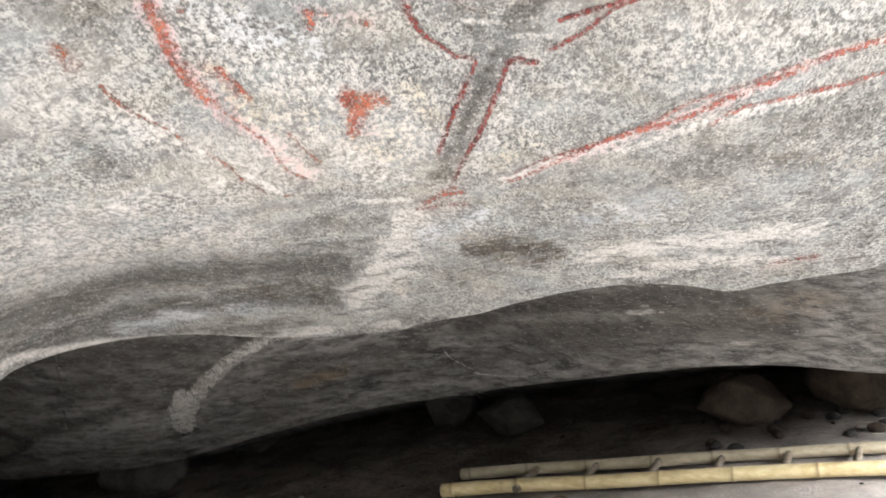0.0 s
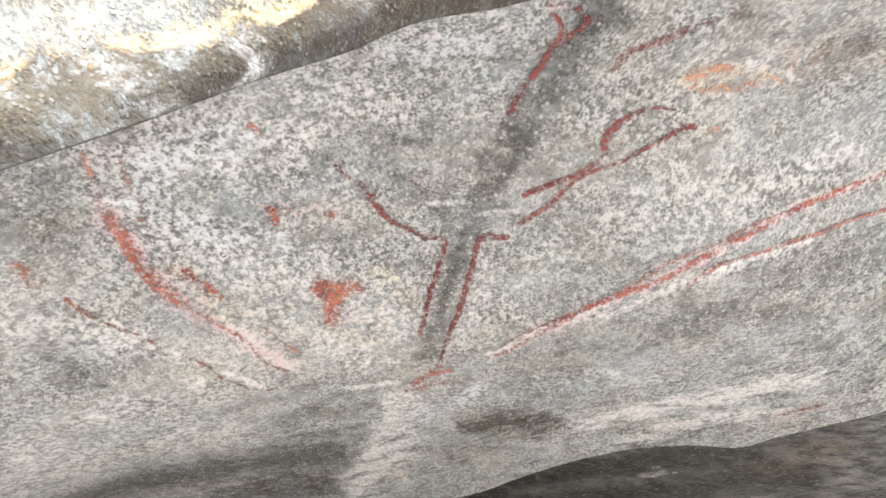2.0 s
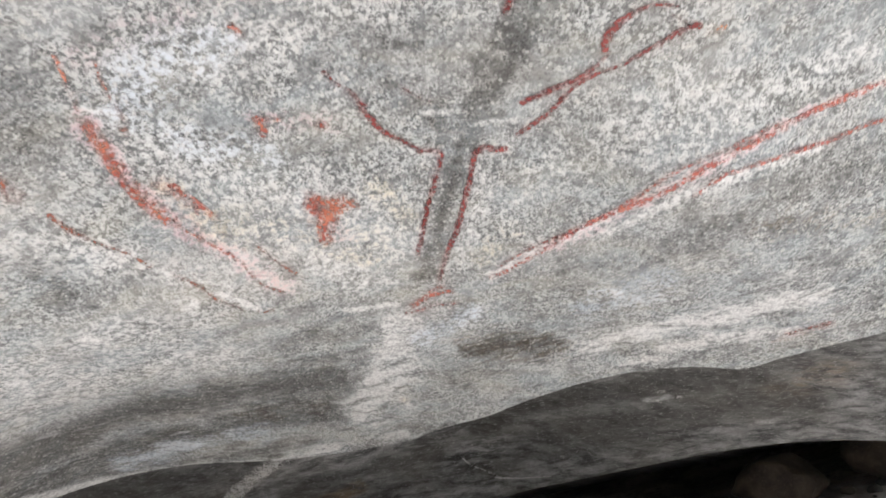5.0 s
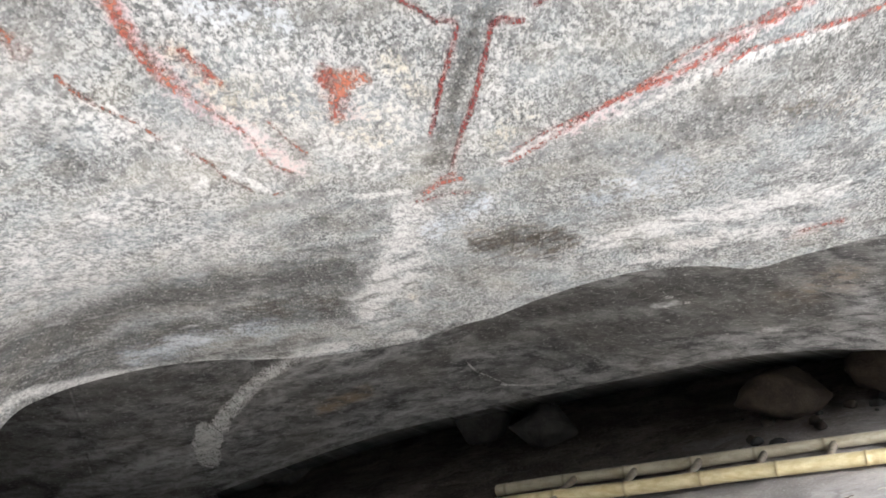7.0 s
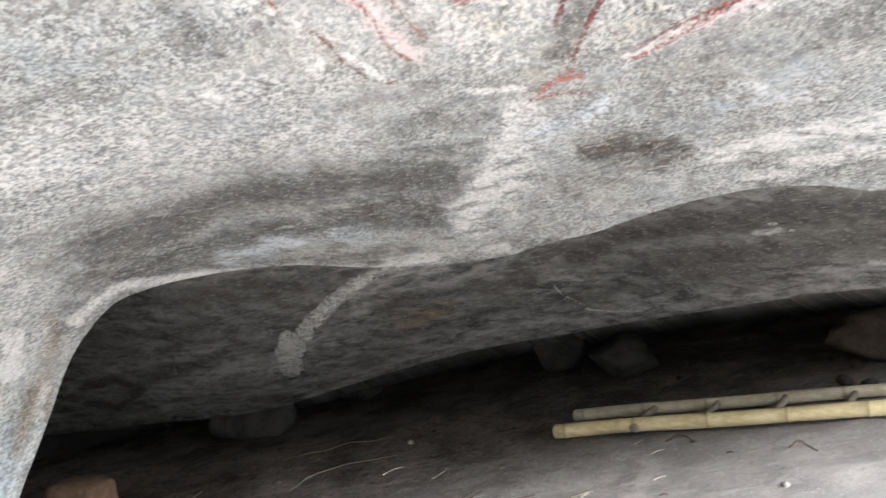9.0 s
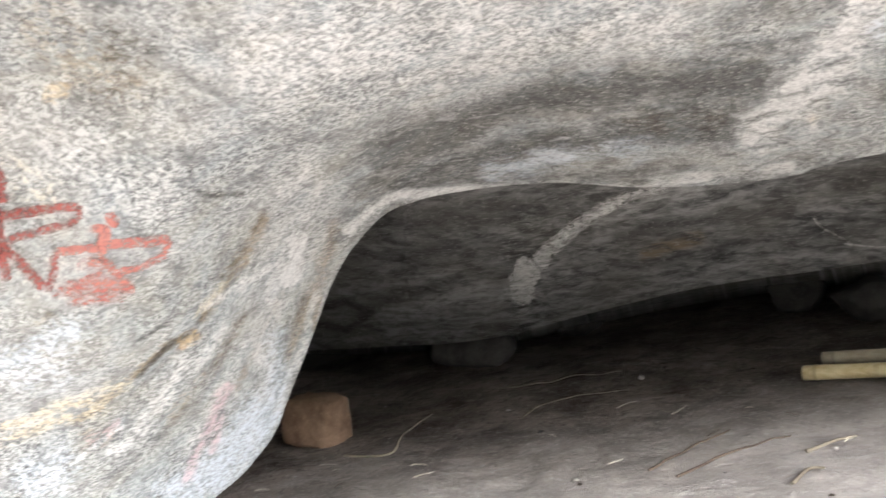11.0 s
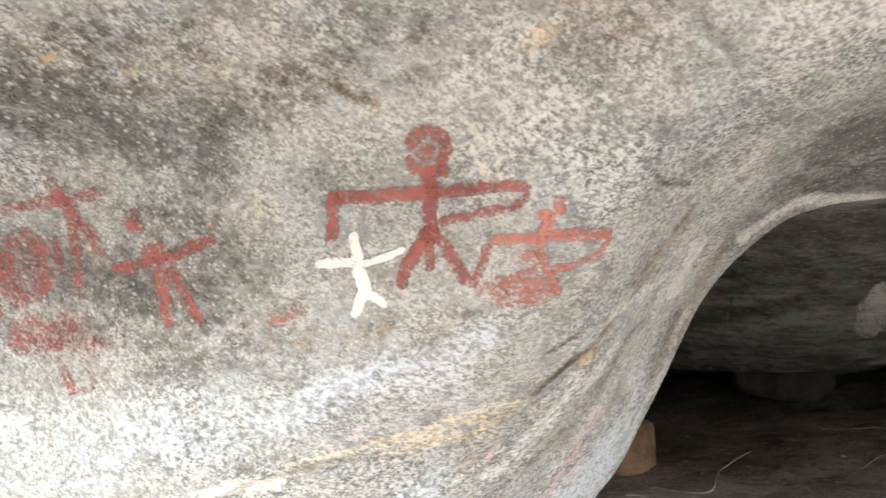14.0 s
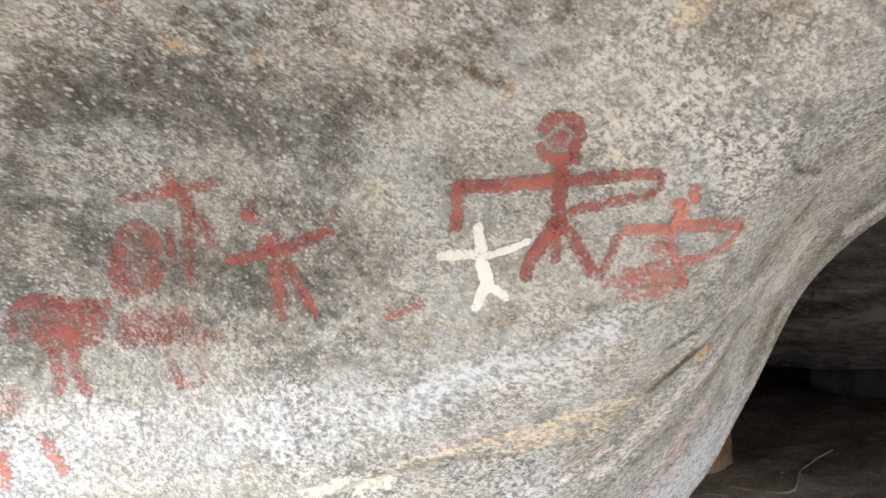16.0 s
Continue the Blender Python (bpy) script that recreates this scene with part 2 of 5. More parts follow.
def spline(xs, ys, q):
    """Smooth curve through knots (xs rising), with slopes taken from the neighbours; ys may carry further axes."""
    xs, ys, q = np.asarray(xs, float), np.asarray(ys, float), np.asarray(q, float)
    slope = np.gradient(ys, xs, axis=0)
    k = np.clip(np.searchsorted(xs, q) - 1, 0, len(xs) - 2)
    h = xs[k + 1] - xs[k]
    u = np.clip((q - xs[k]) / h, 0, 1)
    if ys.ndim > 1:
        u, h = u[:, None], h[:, None]
    return ((2 * u**3 - 3 * u**2 + 1) * ys[k] + (u**3 - 2 * u**2 + u) * h * slope[k] + (3 * u**2 - 2 * u**3) * ys[k + 1] + (u**3 - u**2) * h * slope[k + 1])


def turned(turn, rise, far):
    """Places at a turn to the right of +y and a rise, in degrees, and a distance from the centre."""
    t, p = np.radians(turn), np.radians(rise)
    return np.stack([CENTRE.x + far * np.sin(t) * np.cos(p), CENTRE.y + far * np.cos(t) * np.cos(p), CENTRE.z + far * np.sin(p)], -1)


class Vault:
    """A rock face as ribs: at some turns, its distance from the centre at fixed rises."""

    def __init__(self, *rises):
        self.rises, self.turns, self.ribs = rises[::-1], [], []

    def rib(self, turn, *far):
        self.turns.append(turn)
        self.ribs.append(far[::-1])

    def far(self, turn, rise):
        turn, rise = np.broadcast_arrays(np.asarray(turn, float), np.asarray(rise, float))
        shape, turn, rise = turn.shape, turn.ravel(), rise.ravel()
        table = np.array(self.ribs, float)
        slope_t = np.gradient(table, self.turns, axis=0)
        k = np.clip(np.searchsorted(self.turns, turn) - 1, 0, len(self.turns) - 2)
        ts = np.array(self.turns, float)
        h = ts[k + 1] - ts[k]
        u = np.clip((turn - ts[k]) / h, 0, 1)[:, None]
        h = h[:, None]
        rows = (2 * u**3 - 3 * u**2 + 1) * table[k] + (u**3 - 2 * u**2 + u) * h * slope_t[k] + (3 * u**2 - 2 * u**3) * table[k + 1] + (u**3 - u**2) * h * slope_t[k + 1]
        rs = np.array(self.rises, float)
        slope_r = np.gradient(rows, rs, axis=1)
        j = np.clip(np.searchsorted(rs, rise) - 1, 0, len(rs) - 2)
        i = np.arange(len(j))
        g = rs[j + 1] - rs[j]
        v = np.clip((rise - rs[j]) / g, 0, 1)
        out = (2 * v**3 - 3 * v**2 + 1) * rows[i, j] + (v**3 - 2 * v**2 + v) * g * slope_r[i, j] + (3 * v**2 - 2 * v**3) * rows[i, j + 1] + (v**3 - v**2) * g * slope_r[i, j + 1]
        return out.reshape(shape)


# The painted face: from overhead down to its lip; steep at the buttress.
FACE = Vault(60, 46, 36, 28, 21, 15, 10, 6, 2, -2, -6, -11, -16, -22, -30)
rib = FACE.rib
rib(-80, 0.4, 0.49, 0.6, 0.73, 0.89, 1.07, 1.24, 1.4, 1.58, 1.76, 1.94, 2.15, 2.32, 2.51, 2.75)
rib(-66, 0.4, 0.49, 0.6, 0.73, 0.89, 1.07, 1.24, 1.4, 1.58, 1.76, 1.94, 2.15, 2.32, 2.51, 2.75)
rib(-57, 0.4, 0.48, 0.59, 0.72, 0.87, 1.04, 1.21, 1.37, 1.54, 1.72, 1.88, 2.05, 2.17, 2.37, 2.59)
rib(-50, 0.39, 0.47, 0.58, 0.7, 0.85, 1.0, 1.16, 1.3, 1.46, 1.64, 1.75, 1.84, 1.96, 2.17, 2.38)
rib(-44, 0.39, 0.47, 0.57, 0.69, 0.83, 0.98, 1.13, 1.26, 1.41, 1.56, 1.65, 1.76, 1.89, 2.13, 2.33)
rib(-38, 0.39, 0.46, 0.57, 0.68, 0.81, 0.96, 1.12, 1.26, 1.42, 1.54, 1.62, 1.74, 1.95, 2.25, 2.47)
rib(-33, 0.39, 0.47, 0.57, 0.68, 0.81, 0.95, 1.11, 1.27, 1.42, 1.54, 1.64, 1.82, 2.15, 2.52, 2.76)
rib(-29, 0.39, 0.47, 0.58, 0.68, 0.81, 0.95, 1.11, 1.28, 1.45, 1.59, 1.8, 2.07, 2.48, 2.87, 3.14)
rib(-26, 0.4, 0.48, 0.59, 0.69, 0.82, 0.96, 1.12, 1.29, 1.51, 1.78, 2.11, 2.43, 2.81, 3.22, 3.3)
rib(-23, 0.41, 0.49, 0.6, 0.71, 0.83, 0.97, 1.14, 1.33, 1.6, 2.05, 2.51, 2.84, 3.2, 3.3, 3.3)
rib(-19, 0.42, 0.51, 0.62, 0.73, 0.86, 1.0, 1.19, 1.45, 1.87, 2.46, 2.97, 3.3, 3.3, 3.3, 3.3)
rib(-14, 0.44, 0.53, 0.65, 0.78, 0.91, 1.07, 1.29, 1.67, 2.32, 2.96, 3.3, 3.3, 3.3, 3.3, 3.3)
rib(-8, 0.48, 0.58, 0.71, 0.85, 1.01, 1.18, 1.42, 1.82, 2.43, 3.08, 3.3, 3.3, 3.3, 3.3, 3.3)
rib(-1, 0.52, 0.63, 0.77, 0.93, 1.11, 1.29, 1.54, 1.94, 2.51, 3.09, 3.3, 3.3, 3.3, 3.3, 3.3)
rib(7, 0.56, 0.67, 0.82, 1.0, 1.19, 1.39, 1.67, 2.04, 2.53, 3.1, 3.3, 3.3, 3.3, 3.3, 3.3)
rib(15, 0.59, 0.71, 0.86, 1.06, 1.25, 1.46, 1.73, 2.06, 2.5, 3.02, 3.3, 3.3, 3.3, 3.3, 3.3)
rib(23, 0.59, 0.72, 0.88, 1.08, 1.28, 1.47, 1.71, 2.05, 2.47, 2.96, 3.3, 3.3, 3.3, 3.3, 3.3)
rib(31, 0.59, 0.71, 0.87, 1.1, 1.29, 1.44, 1.74, 2.07, 2.47, 2.93, 3.3, 3.3, 3.3, 3.3, 3.3)
rib(42, 0.61, 0.73, 0.9, 1.13, 1.42, 1.68, 1.95, 2.23, 2.58, 3.01, 3.3, 3.3, 3.3, 3.3, 3.3)
rib(55, 0.61, 0.73, 0.89, 1.11, 1.41, 1.71, 2.0, 2.28, 2.63, 3.04, 3.3, 3.3, 3.3, 3.3, 3.3)
LIP = ((-95, -42), (-80, -40), (-55, -34), (-40, -27), (-33, -21), (-28.4, -17.9), (-26.2, -15.9), (-24.9, -14.0), (-24.2, -12.2), (-23.4, -10.2), (-22.7, -8.3),
       (-22.0, -6.4), (-21.2, -4.9), (-20.2, -3.6), (-19.0, -2.4), (-17, -1.4), (-14.4, -0.7), (-10, -0.15), (-4.2, -0.3), (1, 0), (3.8, 0.4), (6, 1), (8.6, 1.5),
       (11.4, 2.3), (16.1, 3.35), (19, 3.7), (22.5, 3.6), (24.2, 3.3), (26.7, 3.75), (29.3, 4.2), (33.3, 5.0), (37, 7), (43, 10), (50, 16), (56, 26), (62, 45), (68, 65))
# The lobe behind the lip, over the recess.
LOBE = Vault(10, 6, 2, -1, -4, -7, -10, -14)
rib = LOBE.rib
rib(-40, 2.45, 2.78, 3.28, 3.72, 4.25, 4.86, 5.52, 6.0)
rib(-24, 2.45, 2.78, 3.28, 3.72, 4.25, 4.86, 5.52, 6.0)
rib(-17, 2.3, 2.66, 3.09, 3.45, 3.92, 4.44, 5.11, 5.7)
rib(-10, 2.25, 2.64, 3.08, 3.42, 3.86, 4.38, 4.99, 5.6)
rib(-3, 2.3, 2.69, 3.08, 3.45, 3.95, 4.47, 5.03, 5.6)
rib(5, 2.35, 2.75, 3.25, 3.70, 4.1, 4.54, 5.06, 5.6)
rib(14, 2.25, 2.62, 3.07, 3.46, 3.9, 4.38, 4.92, 5.4)
rib(22, 2.15, 2.5, 2.94, 3.32, 3.75, 4.23, 4.76, 5.2)
rib(32, 2.15, 2.48, 2.92, 3.3, 3.72, 4.19, 4.73, 5.2)
rib(75, 2.15, 2.48, 2.92, 3.3, 3.72, 4.19, 4.73, 5.2)
HEM = ((-40, -9.2), (-25, -9.0), (-22, -8.9), (-18.8, -8.75), (-15.8, -8.6), (-12.4, -8.1), (-9, -7.2), (-5.6, -6.25), (-2.3, -5.4), (1.1, -4.7), (4.4, -4.15),
       (7.9, -3.5), (11.3, -3.0), (14.7, -2.5), (18, -2.0), (21, -1.65), (24.3, -1.5), (29.5, -1.7), (34, -1.2), (40, 1.0), (48, 6.0))


def grid_mesh(name, rows, material, weights=None):
    """One mesh from an array of places, rows x columns x 3, with named stain weights of the same rows x columns."""
    n, m = rows.shape[:2]
    ids = np.arange(n * m).reshape(n, m)
    quads = np.stack([ids[:-1, :-1], ids[:-1, 1:], ids[1:, 1:], ids[1:, :-1]], -1).reshape(-1, 4)
    me = bpy.data.meshes.new(name)
    me.vertices.add(n * m)
    me.vertices.foreach_set("co", rows.astype(np.float32).ravel())
    me.loops.add(quads.size)
    me.loops.foreach_set("vertex_index", quads.astype(np.int32).ravel())
    me.polygons.add(len(quads))
    me.polygons.foreach_set("loop_start", np.arange(0, quads.size, 4, dtype=np.int32))
    me.polygons.foreach_set("use_smooth", np.ones(len(quads), dtype=bool))
    me.update(calc_edges=True)
    for key, w in (weights or {}).items():
        me.attributes.new(key, "FLOAT", "POINT").data.foreach_set("value", w.astype(np.float32).ravel())
    me.materials.append(material)
    return new(name, me)


def rough(places, size, amount, octaves=4):
    """Uneven rock: how far each place stands out."""
    flat = places.reshape(-1, 3) * size
    return amount * np.array([noise.fractal(Vector(p), 1.0, 2.0, octaves) for p in flat]).reshape(places.shape[:-1])


def stroke_weight(turn, rise, line, width, soft=0.6):
    """1 along a line of (turn, rise) and 0 beyond its width; width may be a pair, from start to end."""
    w0, w1 = width if isinstance(width, tuple) else (width, width)
    out, steps = np.zeros(turn.shape), max(len(line) - 2, 1)
    for i, ((a, b), (c, d)) in enumerate(zip(line, line[1:])):
        ux, uy = c - a, d - b
        u = np.clip(((turn - a) * ux + (rise - b) * uy) / (ux * ux + uy * uy + 1e-9), 0, 1)
        wide = w0 + (w1 - w0) * (i + u) / (steps + (len(line) > 2))
        off = np.hypot(turn - a - u * ux, rise - b - u * uy) / wide
        out = np.maximum(out, np.clip((1 - off) / soft, 0, 1))
    return out * out * (3 - 2 * out)


def stains(turn, rise, marks):
    """Weights by kind, for stains and for painted light and shade, from marks of (kind, strength, width, line)."""
    out = {}
    flat = np.stack([turn, rise, 0 * turn], -1)
    sway_t, sway_r = rough(flat, 0.45, 0.5, 4), rough(flat + 50.0, 0.45, 0.4, 4)
    for kind, strength, width, line in marks:
        sway = min(1.0, width)
        w = strength * stroke_weight(turn + sway * sway_t, rise + sway * sway_r, line, width * 1.3, 1.0)
        out[kind] = np.maximum(out.get(kind, 0), w)
    return {k: np.broadcast_to(v, turn.shape) for k, v in out.items()}


def swept(vault, edge, top, columns, rows, lip_round, back, spread=None):
    """A rock face from its lower edge up to a rise, with the edge rounded over and carried back out of sight."""
    turns, rises = (np.array(v, float) for v in zip(*edge))
    fine = np.linspace(turns[0], turns[-1], 4000)
    low = spline(turns, rises, fine)
    step = np.r_[0, np.cumsum(np.hypot(np.diff(fine), np.diff(low)))]
    at = np.linspace(0, step[-1], columns)
    turn, low = np.interp(at, step, fine), np.interp(at, step, low)
    part = np.linspace(0, 1, rows)[:, None]
    part = 0.55 * part + 0.45 * part**3
    rise = low + (top(turn) - low) * part
    turn2 = np.broadcast_to(turn, rise.shape)
    face = turned(turn2, rise, vault.far(turn2, rise))
    edge3 = face[0]
    along = np.gradient(edge3, axis=0)
    away = edge3 - np.array(CENTRE)
    away /= np.linalg.norm(away, axis=-1, keepdims=True)
    inward = np.cross(along, away)
    inward /= np.linalg.norm(inward, axis=-1, keepdims=True)
    curl = [edge3 + lip_round * (np.sin(a) * away + (1 - np.cos(a)) * inward) for a in np.radians((90, 72, 54, 36, 18))]
    tail = [edge3 + away * b + inward * c for b, c in back]
    hidden = len(curl) + len(tail)
    return np.concatenate([np.array(tail + curl), face]), turn2, rise, hidden


def from_edge(turn, rise, edge):
    """How far along an edge of (turn, rise) the nearest place on it lies, and how far off that is, in degrees."""
    run, off, length = np.zeros(turn.shape), np.full(turn.shape, 1e9), 0.0
    for (a, b), (c, d) in zip(edge, edge[1:]):
        step = math.hypot(c - a, d - b)
        u = np.clip(((turn - a) * (c - a) + (rise - b) * (d - b)) / step**2, 0, 1)
        far = np.hypot(turn - a - u * (c - a), rise - b - u * (d - b))
        run, off, length = np.where(far < off, length + u * step, run), np.minimum(off, far), length + step
    return run, off


def padded(weights, hidden, above=0):
    return {k: np.concatenate([np.repeat(w[:1], hidden, 0), w] + ([np.repeat(w[-1:], above, 0)] if above else [])) for k, w in weights.items()}


# Marks of stains, and of light and shade put into the rock colour.
FACE_STAINS_SHADE, LOBE_STAINS_SHADE, GROOVES = [], [], []


def on_face(kind, strength, width, *line):
    FACE_STAINS_SHADE.append((kind, strength, width, line))


def on_lobe(kind, strength, width, *line):
    LOBE_STAINS_SHADE.append((kind, strength, width, line))


def groove(depth, width, *line):
    GROOVES.append((depth, width, line))


on_face("lime_and_light", 0.38, 3.74, (1.76, 22.69), (6.54, 18.8), (10.16, 15.33))
on_face("lime_and_light", 0.32, 3.02, (4.69, 28.57), (12.1, 28.92), (19.98, 30.69))
on_face("lime_and_light", 0.3, 1.83, (19.16, 16.28), (27.72, 18.06), (33.97, 19.69))
on_face("cream", 0.2, 2.7, (2.85, 16.8), (9.67, 14.5))
on_face("pink", 0.45, 1.05, (-0.49, 25.8), (-0.86, 20.85), (0.28, 17.58), (2.18, 14.14), (3.66, 11.98))
on_face("cream", 0.3, 1.39, (0.98, 19.95), (2.23, 15.54))
on_face("pink", 0.3, 1.2, (8.6, 17.47), (8.39, 15.22))
on_face("pink", 0.2, 1.34, (8.61, 23.73), (12.18, 22.62))
on_face("pink", 0.35, 0.49, (19.48, 12.21), (28.45, 14.77), (36.56, 17.19))
on_face("stain_and_shade", 0.8, 0.74, (18.48, 19.63), (16.53, 17.63), (14.64, 15.35), (12.26, 12.66), (11.15, 11.51))
on_face("stain_and_shade", 0.75, 1.67, (18.48, 19.63), (22.21, 22.95), (26.8, 25.92), (30.93, 28.36), (35.15, 30.41), (37.92, 31.52))
on_face("stain_and_shade", 0.5, 2.41, (16.73, 27.1), (17.57, 24.1), (18.53, 21.15))
on_face("stain_and_shade", 0.4, 1.46, (14.19, 26.8), (18.03, 27.73), (20.3, 26.65))
on_face("stain_and_shade", 0.3, 1.65, (43.19, 27.59), (43.42, 25.13), (46.13, 24.57))
on_face("rust", 0.22, 1.53, (40.48, 24.4), (43.6, 25.02), (45.18, 23.75))
on_face("stain_and_shade", 0.45, 2.22, (-3.27, 29.88), (-3.24, 26.07), (-5.15, 22.99))
on_face("stain_and_shade", 0.5, 1.64, (-7.91, 16.43), (-7.11, 12.85))
on_face("stain_and_shade", 0.6, 0.92, (-10.4, 8.46), (-9.52, 8.51))
on_face("stain_and_shade", 0.35, 0.97, (-3.18, 11.52), (-3.15, 9.48))
on_face("stain_and_shade", 0.25, 1.57, (-1.88, 14.99), (2.85, 16.8))
on_face("stain_and_shade", 0.4, 1.81, (22.21, 9.95), (30.52, 12.43), (37.13, 13.98))
on_face("stain_and_shade", 0.3, 1.26, (17.05, 10.18), (22.07, 11.23))
on_face("tan", 0.25, 1.48, (31.35, 11.59), (36.98, 11.41))
on_face("blue", 0.4, 2.44, (2.11, 25.63), (5.3, 28.92), (9.75, 29.66))
on_face("blue", 0.4, 1.53, (24.78, 32.75), (30.07, 32.1))
on_face("blue", 0.3, 2.07, (3.75, 23.2), (6.93, 21.49))
on_face("pink", 0.16, 1.73, (2.08, 30.39), (8.27, 31.48), (13.02, 31.8))
on_face("pink", 0.14, 1.88, (18.51, 31.67), (30.81, 33.21))
on_face("lime_and_light", 1.25, 0.31, (0.08, 12.11), (0.67, 11.43), (1.36, 10.7))
on_face("lime_and_light", 1.19, 0.42, (-2.2, 11.31), (-1.6, 11.57))
on_face("lime_and_light", 1.25, 0.39, (-8.5, 9.89), (-7.92, 9.64))
on_face("lime_and_light", 1.25, 0.21, (-5.09, 7.83), (-4.28, 7.88))
on_face("lime_and_light", 1.25, 0.32, (-13.96, 7.12), (-13.44, 7.19))
on_face("lime_and_light", 1.25, 0.28, (20.96, 8.92), (21.24, 8.84))
on_face("lime_and_light", 1, 0.19, (23.29, 8.38), (23.41, 8.36))
on_face("lime_and_light", 0.69, 0.43, (-3.96, 16.9), (-3.18, 15.53), (-1.81, 13.8))
on_face("lime_and_light", 0.75, 0.36, (-0.1, 26.47), (1.97, 25.41))
on_face("lime_and_light", 0.5, 0.55, (1.51, 18.91), (2.04, 15.81), (2.64, 13.12))
on_face("lime_and_light", 0.95, 0.68, (2.02, 15.11), (2.64, 13.12), (3.75, 11.87))
on_face("cream", 0.35, 0.55, (2.18, 14.14), (3.75, 11.87))
on_face("lime_and_light", 0.5, 1.34, (4.47, 16.02), (5.95, 13.84), (7.96, 12.08))
on_face("lime_and_light", 0.58, 0.83, (6.02, 13.37), (6.88, 11.36), (9.21, 11.39))
on_face("lime_and_light", 1.06, 0.26, (5.54, 9.71), (8.48, 9.67))
on_face("lime_and_light", 0.4, 1.18, (11.24, 16.02), (10.72, 13.39))
on_face("cream", 0.35, 1.31, (12.13, 17.64), (12.46, 15.77))
on_face("cream", 0.3, 1, (7.02, 14.57), (8.73, 12.85))
on_face("lime_and_light", 0.5, 0.58, (18.7, 17.64), (15.9, 14.24), (13.64, 11.98))
on_face("lime_and_light", 0.32, 0.95, (17.85, 14.78), (18.6, 12.54))
on_face("cream", 0.25, 0.83, (14.84, 12.23), (18.33, 13.84))
on_face("lime_and_light", 0.94, 0.33, (14.67, 10.85), (19.61, 12.4), (25.78, 14.15), (32.1, 15.91), (36.56, 17.19), (40.91, 17.94))
on_face("lime_and_light", 0.75, 0.33, (22.97, 12.65), (29.58, 14.46), (32.83, 14.87), (36.08, 15.36))
on_face("lime_and_light", 0.36, 1.17, (30.67, 17.08), (35.21, 18.47), (39.96, 19.75))
on_face("lime_and_light", 0.25, 1.23, (23.55, 16.34), (29.59, 16.94))
on_face("lime_and_light", 0.22, 1.2, (26.56, 18.65), (32.62, 20.92))
on_face("cream", 0.35, 0.86, (36.7, 25.87), (38.46, 25.43), (39.82, 24.65))
on_face("lime_and_light", 0.36, 0.71, (38.36, 26.88), (40.45, 25.55), (40.59, 23.91))
on_face("lime_and_light", 0.75, 0.28, (20.46, 20.72), (22.52, 20.55))
on_face("lime_and_light", 0.62, 0.32, (17.57, 22.19), (19.31, 21.78))
on_face("stain_and_shade", 0.45, 0.52, (15.67, 27.76), (17.72, 28.3), (15.91, 27.07))
on_face("lime_and_light", 0.35, 2.03, (-15.21, 7.96), (-9.02, 9.15), (-2.15, 10.65))
on_face("lime_and_light", 0.35, 2.02, (-8.56, 17.56), (-2.93, 15.04), (1.3, 12.59))
on_face("stain_and_shade", 0.35, 1.97, (-21.28, -2.57), (-17.29, -0.19), (-12.77, 1.6))
# Band above the lip: shade of the folded rock put into the colour.
on_face("stain_and_shade", 1.02, 1.5, (-18.72, 0.61), (-14.94, 2.59), (-9.89, 3.81), (-4.76, 4.51), (2.01, 5.11))
on_face("stain_and_shade", 0.77, 1.27, (3.27, 4.51), (0.94, 3.9), (-4.01, 3.22))
on_face("stain_and_shade", 0.87, 1.29, (-18.99, -1.09), (-14.58, 0.65), (-10.27, 1.68), (-6.16, 2.23), (0.33, 2.87))
on_face("stain_and_shade", 0.45, 0.83, (-8.61, 4.3), (-3.25, 5.35), (1.74, 6.2), (4.42, 6.41))
on_face("stain_and_shade", 0.4, 0.73, (-20.3, 0.04), (-17.28, 1.89), (-13.47, 3.77), (-8.06, 5.09))
on_face("tan", 0.35, 0.83, (-4.94, 2.72), (-2.22, 2.97), (-0.11, 3.24))
on_face("stain_and_shade", 0.55, 0.57, (-0.09, 2.71), (2.42, 4.19), (4.1, 5.89))
on_face("blue", 0.45, 0.83, (-12.78, 0.39), (-8.25, 1.26), (-4.23, 1.63))
on_face("lime_and_light", 0.3, 0.58, (-10.64, 0.99), (-6.12, 1.71))
on_face("stain_and_shade", 0.55, 0.58, (-18.66, -1.45), (-15.7, -0.31), (-11.07, 0.14), (-6.15, 0.41), (-2.09, 0.68))
on_face("stain_and_shade", 0.35, 0.44, (-3.3, 0.9), (0.75, 0.41), (4.76, 1.13))
on_face("lime_and_light", 0.85, 0.88, (7.53, 8.35), (5.4, 6.18), (3.17, 3.81), (1.59, 2.12))
on_face("lime_and_light", 0.6, 1.25, (8.36, 8.12), (5.57, 5.1), (2.27, 2.79))
on_face("lime_and_light", 0.9, 0.34, (2.94, 3.11), (3, 3.13))
on_face("lime_and_light", 0.8, 0.37, (4.59, 2.77), (4.65, 2.79))
on_face("cream", 0.4, 0.37, (4.57, 3.04), (4.63, 3.06))
on_face("blue", 0.6, 0.68, (7.95, 6.91), (10.13, 7.82), (12.65, 8.51))
on_face("lime_and_light", 0.55, 0.43, (10.97, 7.59), (13.12, 8.75))
on_face("stain_and_shade", 0.95, 0.92, (10.46, 5.89), (13, 6.01), (15.33, 6.09))
on_face("tan", 0.5, 1.22, (10.72, 6.04), (15.24, 5.93))
on_face("stain_and_shade", 0.4, 1.24, (8.06, 4.28), (10.83, 4.49))
